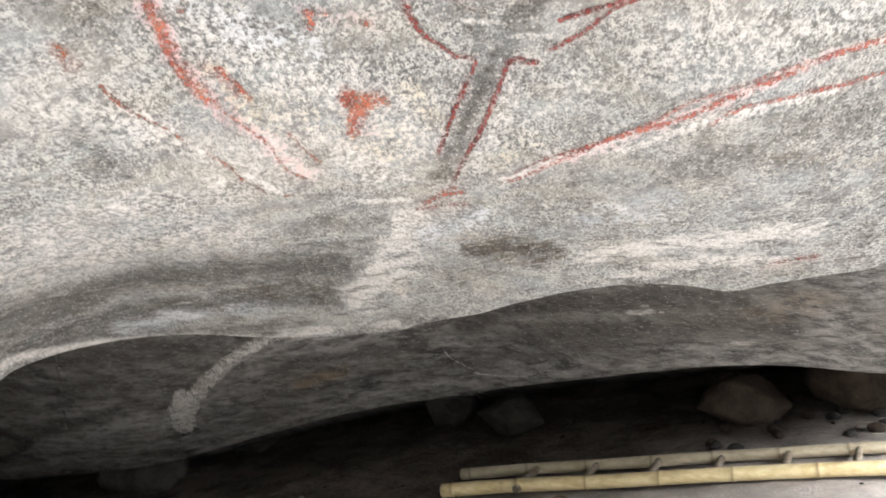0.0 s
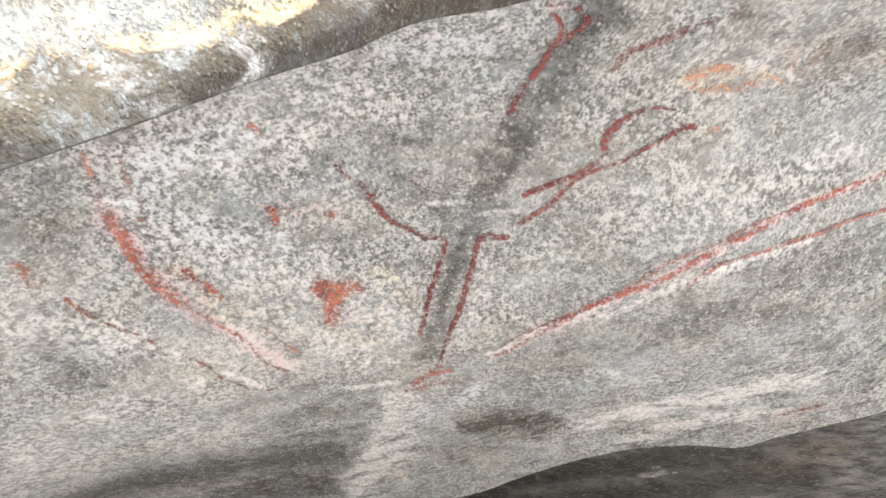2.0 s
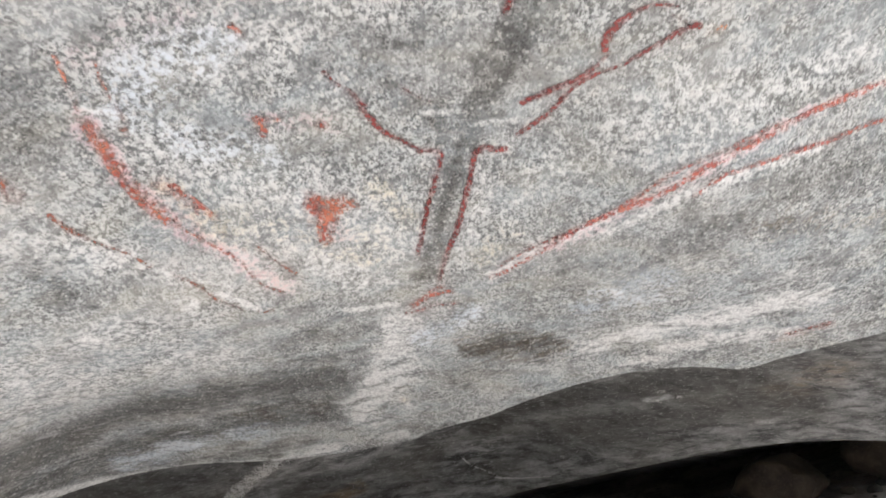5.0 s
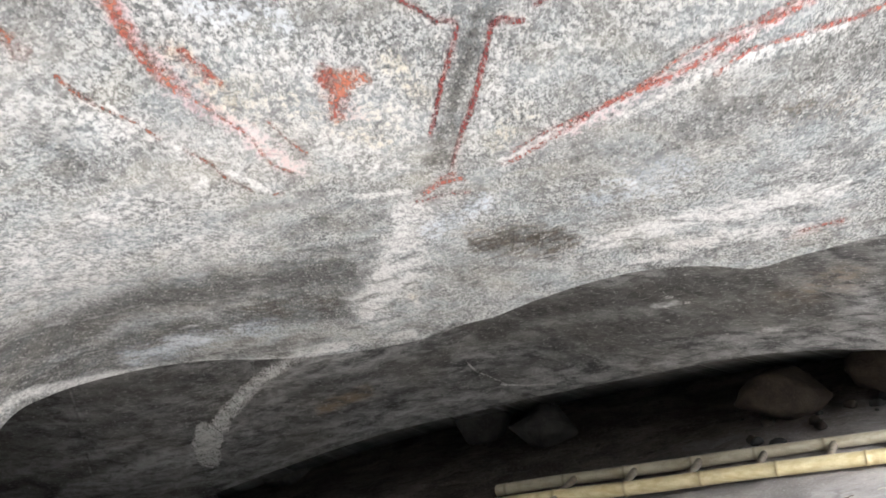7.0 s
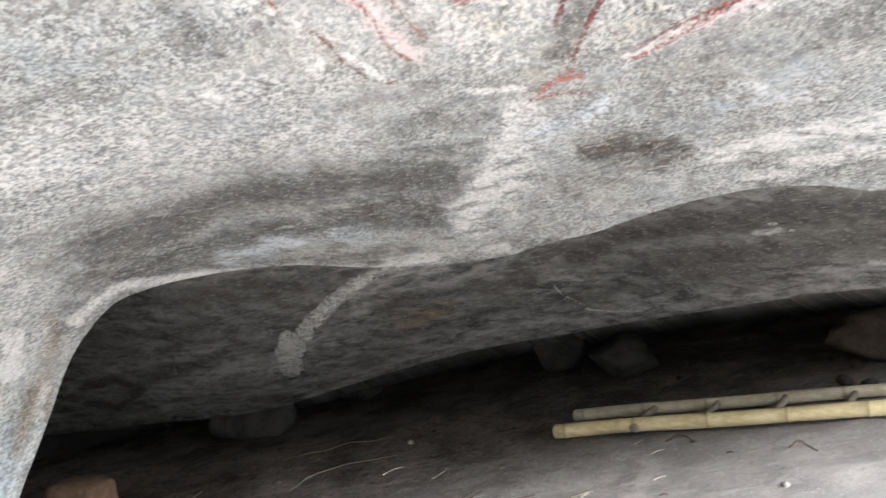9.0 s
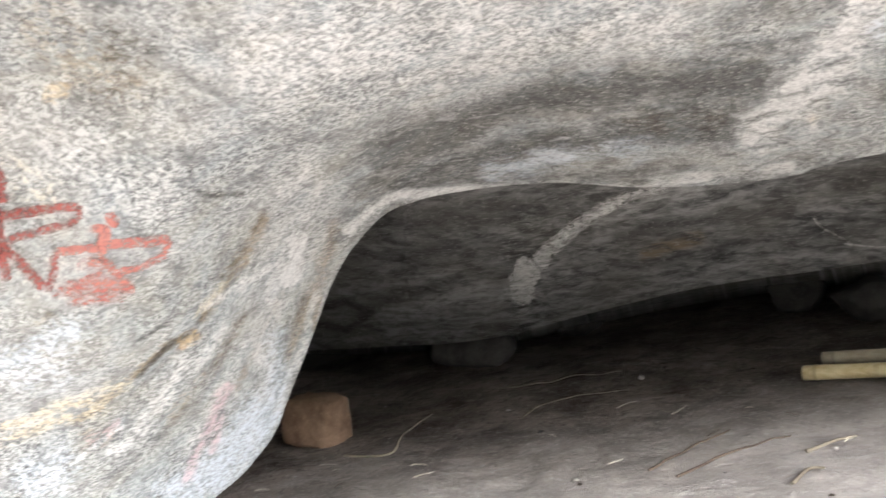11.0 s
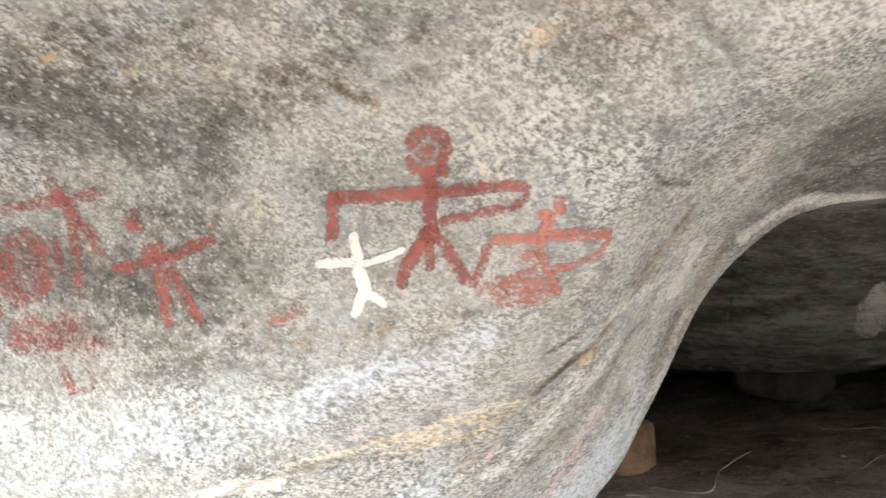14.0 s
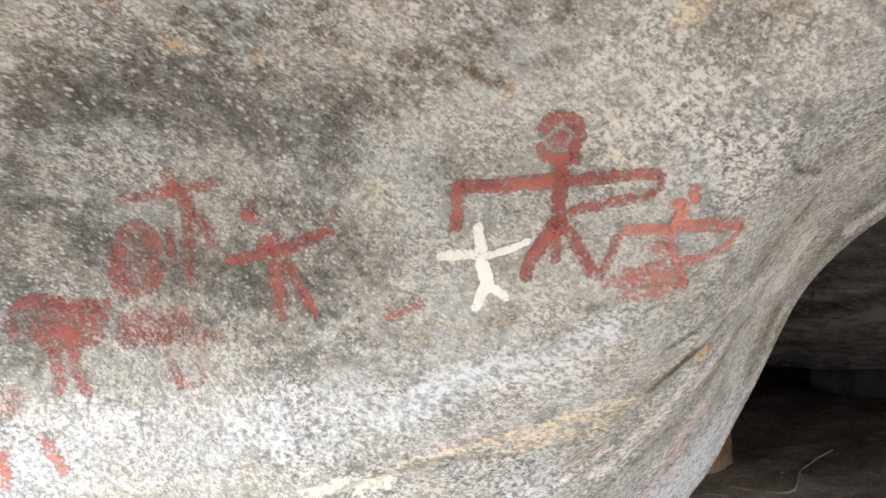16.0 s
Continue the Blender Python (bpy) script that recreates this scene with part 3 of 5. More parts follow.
on_face("stain_and_shade", 0.25, 1.21, (14.74, 7.32), (19.95, 7.91))
on_face("stain_and_shade", 0.4, 0.32, (6.65, 10.02), (2.59, 8.51), (-1.32, 7.27))
on_face("stain_and_shade", 0.35, 0.83, (0.35, 7.92), (3.57, 8.08), (8.16, 9.37))
on_face("blue", 0.35, 1.49, (18.42, 8.04), (23.96, 9.3))
on_face("lime_and_light", 1.1, 0.33, (-20.85, -3.33), (-18.66, -1.45), (-16.13, -0.85), (-12.26, -0.49), (-8.39, -0.3))
on_face("lime_and_light", 0.8, 0.19, (-8.39, -0.3), (-4.5, -0.27), (-1.03, 0.13))
on_face("lime_and_light", 1.01, 0.59, (16.52, 5.34), (22.12, 6.35), (26.75, 6.78), (31.47, 7.37))
on_face("lime_and_light", 0.68, 0.59, (18.51, 4.32), (23.83, 5.15), (28.2, 5.41))
on_face("tan", 0.35, 0.54, (19.53, 4.49), (23.83, 5.15))
on_face("stain_and_shade", 0.9, 0.16, (1.43, -0.74), (3.62, 0.14), (6.12, 1.19))
on_face("stain_and_shade", 0.9, 0.12, (22.24, 4.41), (25.1, 4.84))
on_face("stain_and_shade", 0.9, 0.13, (0.02, 6.47), (1.71, 6.64))
on_face("rust", 0.2, 0.29, (26.76, 4.77), (30.04, 5.39))
on_face("lime_and_light", 0.5, 0.38, (-3.78, -0.12), (-0.95, 0.3), (3.28, 0.84))
# Pale marks down the buttress flank put its side light into the colour.
on_face("lime_and_light", 0.4, 0.92, (-22.48, -1.53), (-23.84, -4.24), (-25.14, -7.64))
on_face("lime_and_light", 0.35, 1.84, (-11.27, 6.91), (-2, 7.56))
on_face("lime_and_light", 0.35, 0.79, (-21.25, -1.11), (-22.32, -3.78), (-23.32, -6.22))
on_face("lime_and_light", 0.3, 0.61, (-25.32, -4.44), (-26.61, -7.83))
on_face("blue", 0.8, 0.91, (-24.9, -11.21), (-25.55, -13.62), (-27.08, -15.46))
on_face("lime_and_light", 0.6, 0.43, (-23.37, -9.25), (-24.15, -11.14), (-24.94, -13.28))
on_face("lime_and_light", 0.5, 0.36, (-26.35, -9.58), (-27.59, -12.06), (-29.75, -15.32))
on_face("tan", 0.5, 0.27, (-24.53, -6.96), (-25.76, -9.52), (-27.01, -12.29))
on_face("lime_and_light", 0.5, 0.3, (-22.73, -6.76), (-23.37, -8.95))
on_face("stain_and_shade", 0.3, 0.3, (-25.45, -8.28), (-26.99, -11.42), (-28.54, -14.13))
# The same fold shade, deepened in colour.
on_face("stain_and_shade", 0.5, 1.83, (-17.98, 1.71), (-11.63, 3.8), (-5.29, 4.69))
on_face("stain_and_shade", 0.4, 1.52, (-16.27, 0.53), (-9.87, 2.21), (-3.89, 3.1))
on_face("stain_and_shade", 1.1, 0.18, (-28.99, -2.14), (-28.27, -2.41), (-26.37, -2.16))
on_face("stain_and_shade", 0.55, 1.56, (-33.11, 5.7), (-31.4, 4.57))
on_face("stain_and_shade", 0.4, 0.81, (-29.16, 1.45), (-26.66, 3.04))
on_face("stain_and_shade", 0.25, 1.86, (-37.69, 0.23), (-33.32, 1.81))
on_face("stain_and_shade", 0.35, 0.56, (-34.6, -1.4), (-33.41, -0.79))
on_face("tan", 0.35, 2.81, (-35.74, 5.25), (-32.93, 3.79))
on_face("ochre", 0.65, 0.44, (-36.04, 2.53), (-35.61, 2.61))
on_face("lime_and_light", 0.45, 3.4, (-24.41, 4.28), (-17.57, 5.72), (-11.27, 6.91))
# Upper left edge of the fold shade, again as colour.
on_face("stain_and_shade", 0.45, 0.92, (-20.14, 1.19), (-17.32, 2.47), (-14.17, 3.58))
on_face("stain_and_shade", 0.35, 0.79, (-19.96, -0.14), (-21.34, -2.53))
on_face("lime_and_light", 0.35, 0.67, (-22.39, -0.42), (-24.28, -1.75))
on_face("lime_and_light", 1.4, 0.67, (-23.59, -4.06), (-24.28, -6.19))
on_face("stain_and_shade", 0.36, 0.4, (-22.21, -2.97), (-21.98, -3.23))
on_face("stain_and_shade", 0.36, 0.24, (-25.07, -2.56), (-26.82, -5.37), (-27.89, -7.12), (-29.1, -9.03))
on_face("tan", 0.8, 0.43, (-25.26, -3.29), (-27.14, -6.14), (-28.66, -8.69))
on_face("ochre", 0.9, 0.4, (-29.71, -10.11), (-29.21, -9.77))
on_face("rust", 0.4, 0.27, (-29.92, -10.33), (-29.57, -10.3))
on_face("cream", 0.6, 0.21, (-27.59, -6.79), (-29.09, -8.74))
on_face("tan", 0.7, 0.52, (-21.53, -3.12), (-22.38, -5.23), (-23.35, -7.73), (-24.14, -10.24))
on_face("stain_and_shade", 0.24, 0.3, (-22.65, -4.39), (-23.49, -7.14), (-24.58, -9.98))
on_face("stain_and_shade", 0.3, 0.4, (-26.01, -7.16), (-27.54, -10.31), (-29.39, -13.34), (-32.1, -15.69), (-34.46, -17.64))
on_face("tan", 0.4, 0.49, (-26.62, -8.43), (-28.45, -11.57), (-30.59, -13.97))
on_face("lime_and_light", 0.55, 0.43, (-25.02, -9.43), (-25.67, -12.17))
on_face("lime_and_light", 0.5, 0.43, (-24.55, -7.57), (-25.48, -10.08))
on_face("blue", 0.9, 1.36, (-25.85, -13.65), (-27.69, -16.06), (-30.4, -17.58))
on_face("lime_and_light", 0.6, 0.73, (-25.52, -12.45), (-26.47, -14.85))
on_face("lime_and_light", 0.6, 0.49, (-29.6, -11.1), (-32.06, -14.59), (-33.54, -15.72))
on_face("lime_and_light", 0.5, 0.49, (-27.51, -9.14), (-29.32, -11.36))
on_face("pink", 0.7, 0.36, (-27.45, -12.19), (-29.32, -15.58), (-29.79, -17))
on_face("cream", 0.45, 0.49, (-39.15, -15.22), (-37.48, -14.52), (-34.03, -13.4))
on_face("ochre", 0.55, 0.21, (-38.6, -14.98), (-36.91, -14.34), (-34.04, -13.59))
on_face("pink", 0.3, 0.55, (-34.96, -15.46), (-33.49, -14.22))
on_face("blue", 0.45, 1.68, (-39.05, -11.24), (-36.26, -11.59))
on_face("blue", 0.6, 1.37, (-37.55, -17.3), (-35.84, -16.27))
# Darkens the low left rock in colour to offset too much light.
on_face("stain_and_shade", 0.35, 1.61, (-59.3, -15.25), (-54.11, -14.82), (-48.31, -14.49))
on_face("stain_and_shade", 0.25, 1.38, (-57.83, -12.68), (-53.25, -12.82))
# Brightens the flank further in colour, for light from the right.
on_face("lime_and_light", 0.45, 0.78, (-24.23, -4.18), (-25.2, -7.75), (-25.88, -10.9))
on_face("blue", 0.5, 0.79, (-24.71, -9.19), (-25.41, -12.38))
on_face("tan", 0.25, 3.24, (-59.05, -0.39), (-51.35, 0.85), (-45.15, 1.16))
on_face("stain_and_shade", 0.23, 1.36, (-40.95, -5.32), (-38.81, -4.06))
on_face("stain_and_shade", 0.45, 1.97, (-41.02, 2.22), (-44.22, 1.59))
on_face("stain_and_shade", 0.45, 1.55, (-52.64, -3.92), (-47.84, -4.43))
# Broad dark grain at the left, with the overhang's shade put into colour.
on_face("stain_and_shade", 0.9, 2.41, (-59.55, -1.9), (-54.82, -1.38), (-49.11, -2.31))
on_face("stain_and_shade", 0.85, 2.24, (-59.68, -5.03), (-55.32, -6.99), (-48.11, -8.75))
on_face("stain_and_shade", 0.68, 1.78, (-50.99, -4.96), (-46.52, -7.34))
on_face("stain_and_shade", 0.59, 1.53, (-47.69, -1.24), (-45.48, -0.17))
on_face("stain_and_shade", 0.72, 1.82, (-60.02, -7.08), (-58.39, -10.91))
on_face("stain_and_shade", 0.45, 1.24, (-49.57, -11.51), (-46.05, -10.79))
on_face("stain_and_shade", 0.32, 1.54, (-44.07, 1.23), (-40.41, 0.95))
on_face("stain_and_shade", 0.27, 1.34, (-44.05, -3.66), (-41.41, -3.09))
on_face("stain_and_shade", 0.5, 1.07, (-50.25, 1.28), (-54.88, 1.19))
on_face("stain_and_shade", 0.5, 0.9, (-52.52, -9.67), (-49.67, -10.6))
on_face("tan", 0.4, 1.07, (-61.1, 0.46), (-58.16, 0.04), (-54.73, 0.67))
on_face("ochre", 0.6, 0.22, (-55.65, 0.33), (-53.99, 0.16))
on_face("ochre", 0.5, 0.19, (-52.47, -0.11), (-50.71, 0.26))
on_face("rust", 0.55, 0.34, (-58.24, 1.26), (-57.44, 1.2))
on_face("tan", 0.75, 0.44, (-44.52, 0.16), (-43.44, -0.26), (-42.14, -0.68))
on_face("cream", 0.6, 0.2, (-42.99, -0.88), (-42.29, -0.9))
on_face("stain_and_shade", 0.6, 0.26, (-44.2, -0.08), (-42.7, -0.42))
on_face("cream", 0.6, 0.34, (-36.45, 2.4), (-35.79, 2.49))
on_face("ochre", 0.6, 0.46, (-36.43, 2.12), (-35.55, 2.46))
on_face("lime_and_light", 0.3, 3.02, (-37.35, 0.58), (-31.29, -1.97))
on_face("lime_and_light", 0.7, 0.21, (-34.98, -1.37), (-34.06, -1.27))
on_face("tan", 0.45, 1.02, (-46.18, -9.87), (-42.82, -10.48), (-40.1, -9.68))
on_face("tan", 0.3, 0.91, (-47.75, -11.74), (-45.51, -12.86))
on_face("cream", 0.3, 0.78, (-46.76, -4.41), (-45.53, -5.28))
on_face("cream", 0.25, 1.37, (-38.42, -1.8), (-36.4, -3))
on_face("blue", 0.5, 2.3, (-59.28, -15.46), (-55.19, -14.44), (-50.97, -14.46), (-46.12, -13.57))
on_face("lime_and_light", 0.25, 1.38, (-58.18, -13.55), (-53.19, -13.5))
on_face("lime_and_light", 0.25, 1.03, (-50.64, -13.56), (-48.15, -15.64))
on_face("blue", 0.7, 1.04, (-44.22, -13.54), (-40.19, -11.55), (-35.45, -9.89))
on_face("lime_and_light", 0.35, 0.7, (-39.96, -12.48), (-36.13, -11.1))
on_face("stain_and_shade", 0.4, 0.32, (-45.62, -13.79), (-42.89, -12.81))
on_face("tan", 0.35, 0.69, (-39.22, -10.34), (-36.66, -9.26))
on_face("cream", 0.6, 0.38, (-43.82, -15.9), (-40.15, -14.83), (-36.29, -13.58), (-32.67, -12.43))
on_face("ochre", 0.7, 0.19, (-41.91, -15.24), (-39.45, -14.45), (-34.62, -13.23))
on_face("lime_and_light", 1, 0.39, (-47.05, -16.83), (-45.66, -16.61), (-43.98, -16.32))
on_face("cream", 0.6, 0.42, (-47.05, -16.83), (-43.98, -16.32))
on_face("pink", 0.4, 0.6, (-41.76, -14.77), (-40.31, -14.25))
on_face("stain_and_shade", 0.9, 0.09, (-46.07, -16.95), (-43.74, -16.32), (-42.34, -15.65))
on_face("stain_and_shade", 0.9, 0.09, (-42.29, -15.88), (-40.55, -15.43), (-38.14, -14.98))
on_face("tan", 0.8, 0.27, (-35.39, -14.24), (-32.71, -12.36), (-31.06, -10.76), (-29.23, -9.44))
on_face("stain_and_shade", 0.9, 0.17, (-32.15, -12.07), (-30.75, -10.6), (-29.39, -9.59))
on_face("stain_and_shade", 0.9, 0.12, (-32.13, -10.29), (-30.45, -9.14))
on_face("lime_and_light", 0.75, 0.25, (-28.6, -8.14), (-24.6, -5.23))
on_face("blue", 0.9, 1.05, (-27.65, -15.96), (-25.25, -13.91))
on_face("lime_and_light", 0.6, 0.5, (-31.93, -15.32), (-30.35, -12.24))
on_face("pink", 0.6, 0.34, (-28.34, -15.51), (-27.91, -12.69))
on_face("tan", 0.6, 0.35, (-22.65, -4.82), (-22.74, -8.88))
on_face("tan", 0.35, 0.97, (-36.75, -16.35), (-34.16, -14.75))
on_face("rust", 0.25, 1.39, (-59.48, -12.63), (-58.81, -13.31))
on_lobe("stain_and_shade", 0.5, 1.15, (-21.36, -2.35), (-15.22, -1.8), (-8.65, -1.05))
on_lobe("stain_and_shade", 0.4, 1.08, (-22.69, -4.32), (-17.27, -3.82), (-13.01, -3.2))
on_lobe("lime_and_light", 0.6, 0.76, (-19.53, -7.16), (-14.92, -6.18), (-12.29, -5.68))
on_lobe("stain_and_shade", 0.95, 0.29, (-23.45, -6.79), (-21.53, -6.19), (-19.97, -6.98), (-21.52, -7.79), (-23.3, -7.65))
on_lobe("stain_and_shade", 0.8, 0.8, (5.47, 0.45), (9.87, 1.47), (13.83, 2.15))
on_lobe("tan", 0.8, 0.56, (-4.78, -3.6), (-1.65, -2.64))
on_lobe("stain_and_shade", 0.6, 0.5, (-6.1, -2.48), (-0.76, -1.67), (3.15, -0.97))
on_lobe("stain_and_shade", 0.5, 0.5, (-6.56, -4.29), (-3.26, -3.91), (0.81, -2.89))
on_lobe("lime_and_light", 0.3, 0.43, (8.24, 0.7), (11.4, 0.93))
# Darkness beneath the lip: shade put into the lobe's colour.
on_lobe("stain_and_shade", 0.95, 1.02, (11.62, 1.58), (16.83, 2.35), (23.04, 2.54))
on_lobe("stain_and_shade", 0.6, 0.9, (18.67, 0.38), (25.18, 0.62))
on_lobe("stain_and_shade", 0.5, 0.92, (2.18, -2.43), (8.99, -1.3), (15.87, -0.49))
on_lobe("tan", 0.45, 1.33, (23.51, 1.44), (27.57, 2.44))
on_lobe("stain_and_shade", 0.4, 0.6, (17.12, 0.43), (19.98, -0.28))
on_lobe("lime_and_light", 0.35, 0.37, (-10.84, -7.83), (-4.91, -5.5), (0.55, -4.03), (6.91, -2.95))
on_lobe("lime_and_light", 0.3, 0.36, (6.91, -2.95), (15.44, -1.91), (24.58, -1.25))
on_lobe("lime_and_light", 0.5, 0.5, (-1.65, -0.29), (-4.69, -0.86), (-7.3, -2.11))
on_lobe("lime_and_light", 0.35, 0.75, (-5.28, -1.84), (-8.58, -3.39))
on_lobe("lime_and_light", 0.8, 0.24, (16.34, 1.41), (17.8, 1.52))
on_lobe("lime_and_light", 0.6, 0.18, (21.75, -0.33), (22.63, -0.3))
on_lobe("stain_and_shade", 0.6, 0.61, (-20.67, -7.12), (-18.7, -5.92), (-15.43, -5.29))
on_lobe("lime_and_light", 0.3, 0.67, (-18.06, -7.14), (-13.83, -6.49), (-10.6, -5.82))
# More painted shade over the right of the lobe.
on_lobe("stain_and_shade", 0.6, 1.36, (9.28, -0.32), (17.74, 0.41), (25.33, 1.06))
on_lobe("stain_and_shade", 0.5, 1.19, (20.04, 2.53), (27.88, 3.6))
on_lobe("lime_and_light", 0.4, 0.51, (-23.28, -5.83), (-19.2, -5.47), (-14.94, -4.74))
on_lobe("lime_and_light", 0.35, 0.44, (-21.33, -8.42), (-16.21, -7.85), (-11.58, -6.84))
groove(0.02, 0.35, (-45.86, -16.84), (-43.99, -16.23), (-42.32, -15.78), (-40.05, -15.35))
groove(0.022, 0.4, (-33.16, -14.08), (-31.9, -12.52), (-29.98, -10.51), (-28.12, -7.93))
groove(0.008, 0.22, (-35.82, -16.25), (-33.3, -14.45), (-31.13, -12.44))
groove(0.012, 0.31, (-24.98, -3.1), (-26.24, -5.14), (-27.63, -7.69), (-28.99, -9.91))
groove(0.006, 0.22, (-28.87, -2.21), (-27.99, -2.44), (-26.82, -2.23))
groove(0.008, 0.28, (-22.6, -3.23), (-23.93, -6.3), (-24.88, -9.43), (-25.53, -12.47))
groove(0.006, 0.22, (0.48, 6.48), (1.78, 6.85))
groove(0.008, 0.35, (-30.55, -12.87), (-32.4, -15.72), (-33.92, -17.91))
groove(-0.01, 0.57, (-19.72, -3.35), (-18.09, -1.8), (-15.64, -0.87), (-12.69, -0.12), (-8.63, 0.45))
groove(0.006, 0.39, (5.75, 9.61), (9.25, 10.2), (11.32, 10.45))
groove(0.008, 0.29, (6.21, 9.52), (8.85, 9.52), (12.45, 9.85))

# painted rock face
rows, turn, rise, hid = swept(FACE, LIP, lambda t: 74 + 0 * t, 1000, 520, 0.035, ((3.2, 0.9), (1.2, 0.35), (0.35, 0.1)))
lump = rough(rows[hid:], 2.2, 0.016) + rough(rows[hid:], 13.0, 0.0035, 3)
for depth, width, line in GROOVES:
    lump += depth * stroke_weight(turn, rise, line, width, 0.9) / np.clip((rise - rise[0]) / 2.0, 0.15, 1)
ahead = rows[hid:] - np.array(CENTRE)
fade = np.clip((rise - rise[0]) / 2.0, 0.15, 1)
rows[hid:] += ahead / np.linalg.norm(ahead, axis=-1, keepdims=True) * (lump * fade)[..., None]
top = rows[-1]
over = [top + np.array((0, -0.25, 0.25)), top + np.array((0, -0.3, 1.0)), top * np.array((2.0, 1, 0)) + np.array((0, 0.3, 3.2)), top * np.array((4.0, 1, 0)) + np.array((0, 9.0, 3.6)), top * np.array((4.0, 1, 0)) + np.array((0, 9.5, -1.0))]
rows = np.concatenate([rows, np.array(over)])
face_weights = stains(turn, rise, FACE_STAINS_SHADE)
run, above = from_edge(turn, rise, LIP)
face_weights.update(along=run, across=above, bedded=np.clip((7.5 - above) / 4.5, 0, 1) * np.clip((turn + 30) / 12, 0.25, 1))
face_weights = padded(face_weights, hid, len(over))
rock_face = grid_mesh("wall_rock_face", rows, GRANITE, face_weights)
tagged(rock_face, "pale speckled granite face of an overhanging painted boulder", "rock wall", kind="structure")

# lobe over the recess
lip_t, lip_r = zip(*LIP)
rows, turn, rise, hid = swept(LOBE, HEM, lambda t: spline(lip_t, lip_r, t) + np.where(t < -18, 7.0, 3.5), 420, 150, 0.05, ((5.5, -0.15), (2.5, -0.08), (0.6, 0.0)))
lump = rough(rows[hid:], 1.6, 0.05) + rough(rows[hid:], 8.0, 0.008, 4)
ahead = rows[hid:] - np.array(CENTRE)
rows[hid:] += ahead / np.linalg.norm(ahead, axis=-1, keepdims=True) * (lump * np.clip((rise - rise[0]) / 1.5, 0, 1))[..., None]
lobe_weights = stains(turn, rise, LOBE_STAINS_SHADE)
lobe_weights.update(along=turn, across=rise - 0.6 * spline(*zip(*HEM), turn[0]))
lobe = grid_mesh("wall_rock_lobe", rows, SMOKED_SHADED, padded(lobe_weights, hid))
tagged(lobe, "smooth rounded rock lobe over the low recess, shade in its dark colour", "rock wall", kind="structure")

# back of the recess, its shade put into the near-black rock colour
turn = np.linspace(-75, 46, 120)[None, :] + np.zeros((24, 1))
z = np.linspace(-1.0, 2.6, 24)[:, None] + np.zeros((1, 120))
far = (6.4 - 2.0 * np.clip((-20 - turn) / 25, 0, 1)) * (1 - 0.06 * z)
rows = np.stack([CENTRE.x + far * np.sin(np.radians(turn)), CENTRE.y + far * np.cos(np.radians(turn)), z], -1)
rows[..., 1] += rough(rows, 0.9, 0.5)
tagged(grid_mesh("wall_recess_back", rows, CAVE_SHADED), "uneven rock at the back of the recess, shade put into its colour", "rock wall", kind="structure")


# ground: one sheet, rising gently into the recess; unseen slope behind is added to block low sky light
def ground_z(x, y):
    return UP - 0.82 + 0.18 * np.clip(x, -3.2, 2.5) + 0.12 * (np.clip(y, -1.5, 6.5) - 4) + 9.0 * np.clip((-y - 5.5) / 16, 0, 1) ** 1.0


def spread(lo, hi, n, far):
    mid = np.linspace(lo, hi, n)
    out = np.geomspace(0.2, far, 18)
    return np.r_[lo - out[::-1], mid, hi + out]


gx, gy = np.meshgrid(spread(-3.6, 3.2, 230, 700), spread(1.5, 7.0, 190, 700))
flat = np.stack([gx, gy, ground_z(gx, gy)], -1)
near = (np.abs(gx) < 4) & (gy > 0) & (gy < 8)
bumps = np.zeros(gx.shape)
bumps[near] = rough(flat[near], 1.3, 0.022) + rough(flat[near], 9.0, 0.010)
flat[..., 2] += bumps
tagged(grid_mesh("ground", flat, unseen_slope_dark(DUST)), "dusty brown-grey trodden earth and rock floor", "ground", kind="structure")

# unseen wall added at the left, towards the open ground, to cut light on the face
yy, zz = np.meshgrid(np.linspace(-2.6, 3.5, 60), np.linspace(-0.6, 4.4, 50), indexing="ij")
rows = np.stack([-3.3 - 0.25 * zz, yy, zz], -1)
rows[..., 0] += rough(rows, 0.8, 0.4)
back_rows = rows[::-1] - np.array((0.8, 0, 0))
tagged(grid_mesh("wall_side_blocker", np.concatenate([rows, back_rows, rows[:1]]), GRANITE), "uneven granite wall added out of view to cut side light", "rock wall", kind="structure")

# near lip of rock hanging in front of the painted face
LEDGE = ((-0.34, 0.30, 0.06), (-0.22, 0.34, 0.10), (-0.125, 0.391, 0.15), (-0.107, 0.463, 0.189), (-0.061, 0.534, 0.237), (-0.02, 0.578, 0.268), (0.019, 0.617, 0.301),
         (0.076, 0.656, 0.326), (0.13, 0.69, 0.352), (0.22, 0.76, 0.40))
edge = spline(range(len(LEDGE)), LEDGE, np.linspace(0, len(LEDGE) - 1, 260)) + np.array((0, 0, UP))
along = np.gradient(edge, axis=0)
deep = np.array((-0.1, 0.88, 0.38))
deep /= np.linalg.norm(deep)
side = np.cross(along, deep)
side /= np.linalg.norm(side, axis=-1, keepdims=True)
steps = np.r_[np.linspace(0, 0.13, 110), np.linspace(0.14, 0.45, 14)]
rows = np.array([edge + side * (0.10 + 0.0 * along) + deep * 0.16, edge + side * 0.03 + deep * 0.05, edge + side * 0.006 + deep * 0.012]
                + [edge + side * h + deep * (-0.045 * (1 - math.exp(-h / 0.05)) + 0.10 * max(h - 0.12, 0) - 0.012 * math.sin(min(h, 0.03) / 0.03 * math.pi)) for h in steps])
lump = rough(rows, 9.0, 0.012) + rough(rows, 45.0, 0.0025)
rows += deep * lump[..., None]
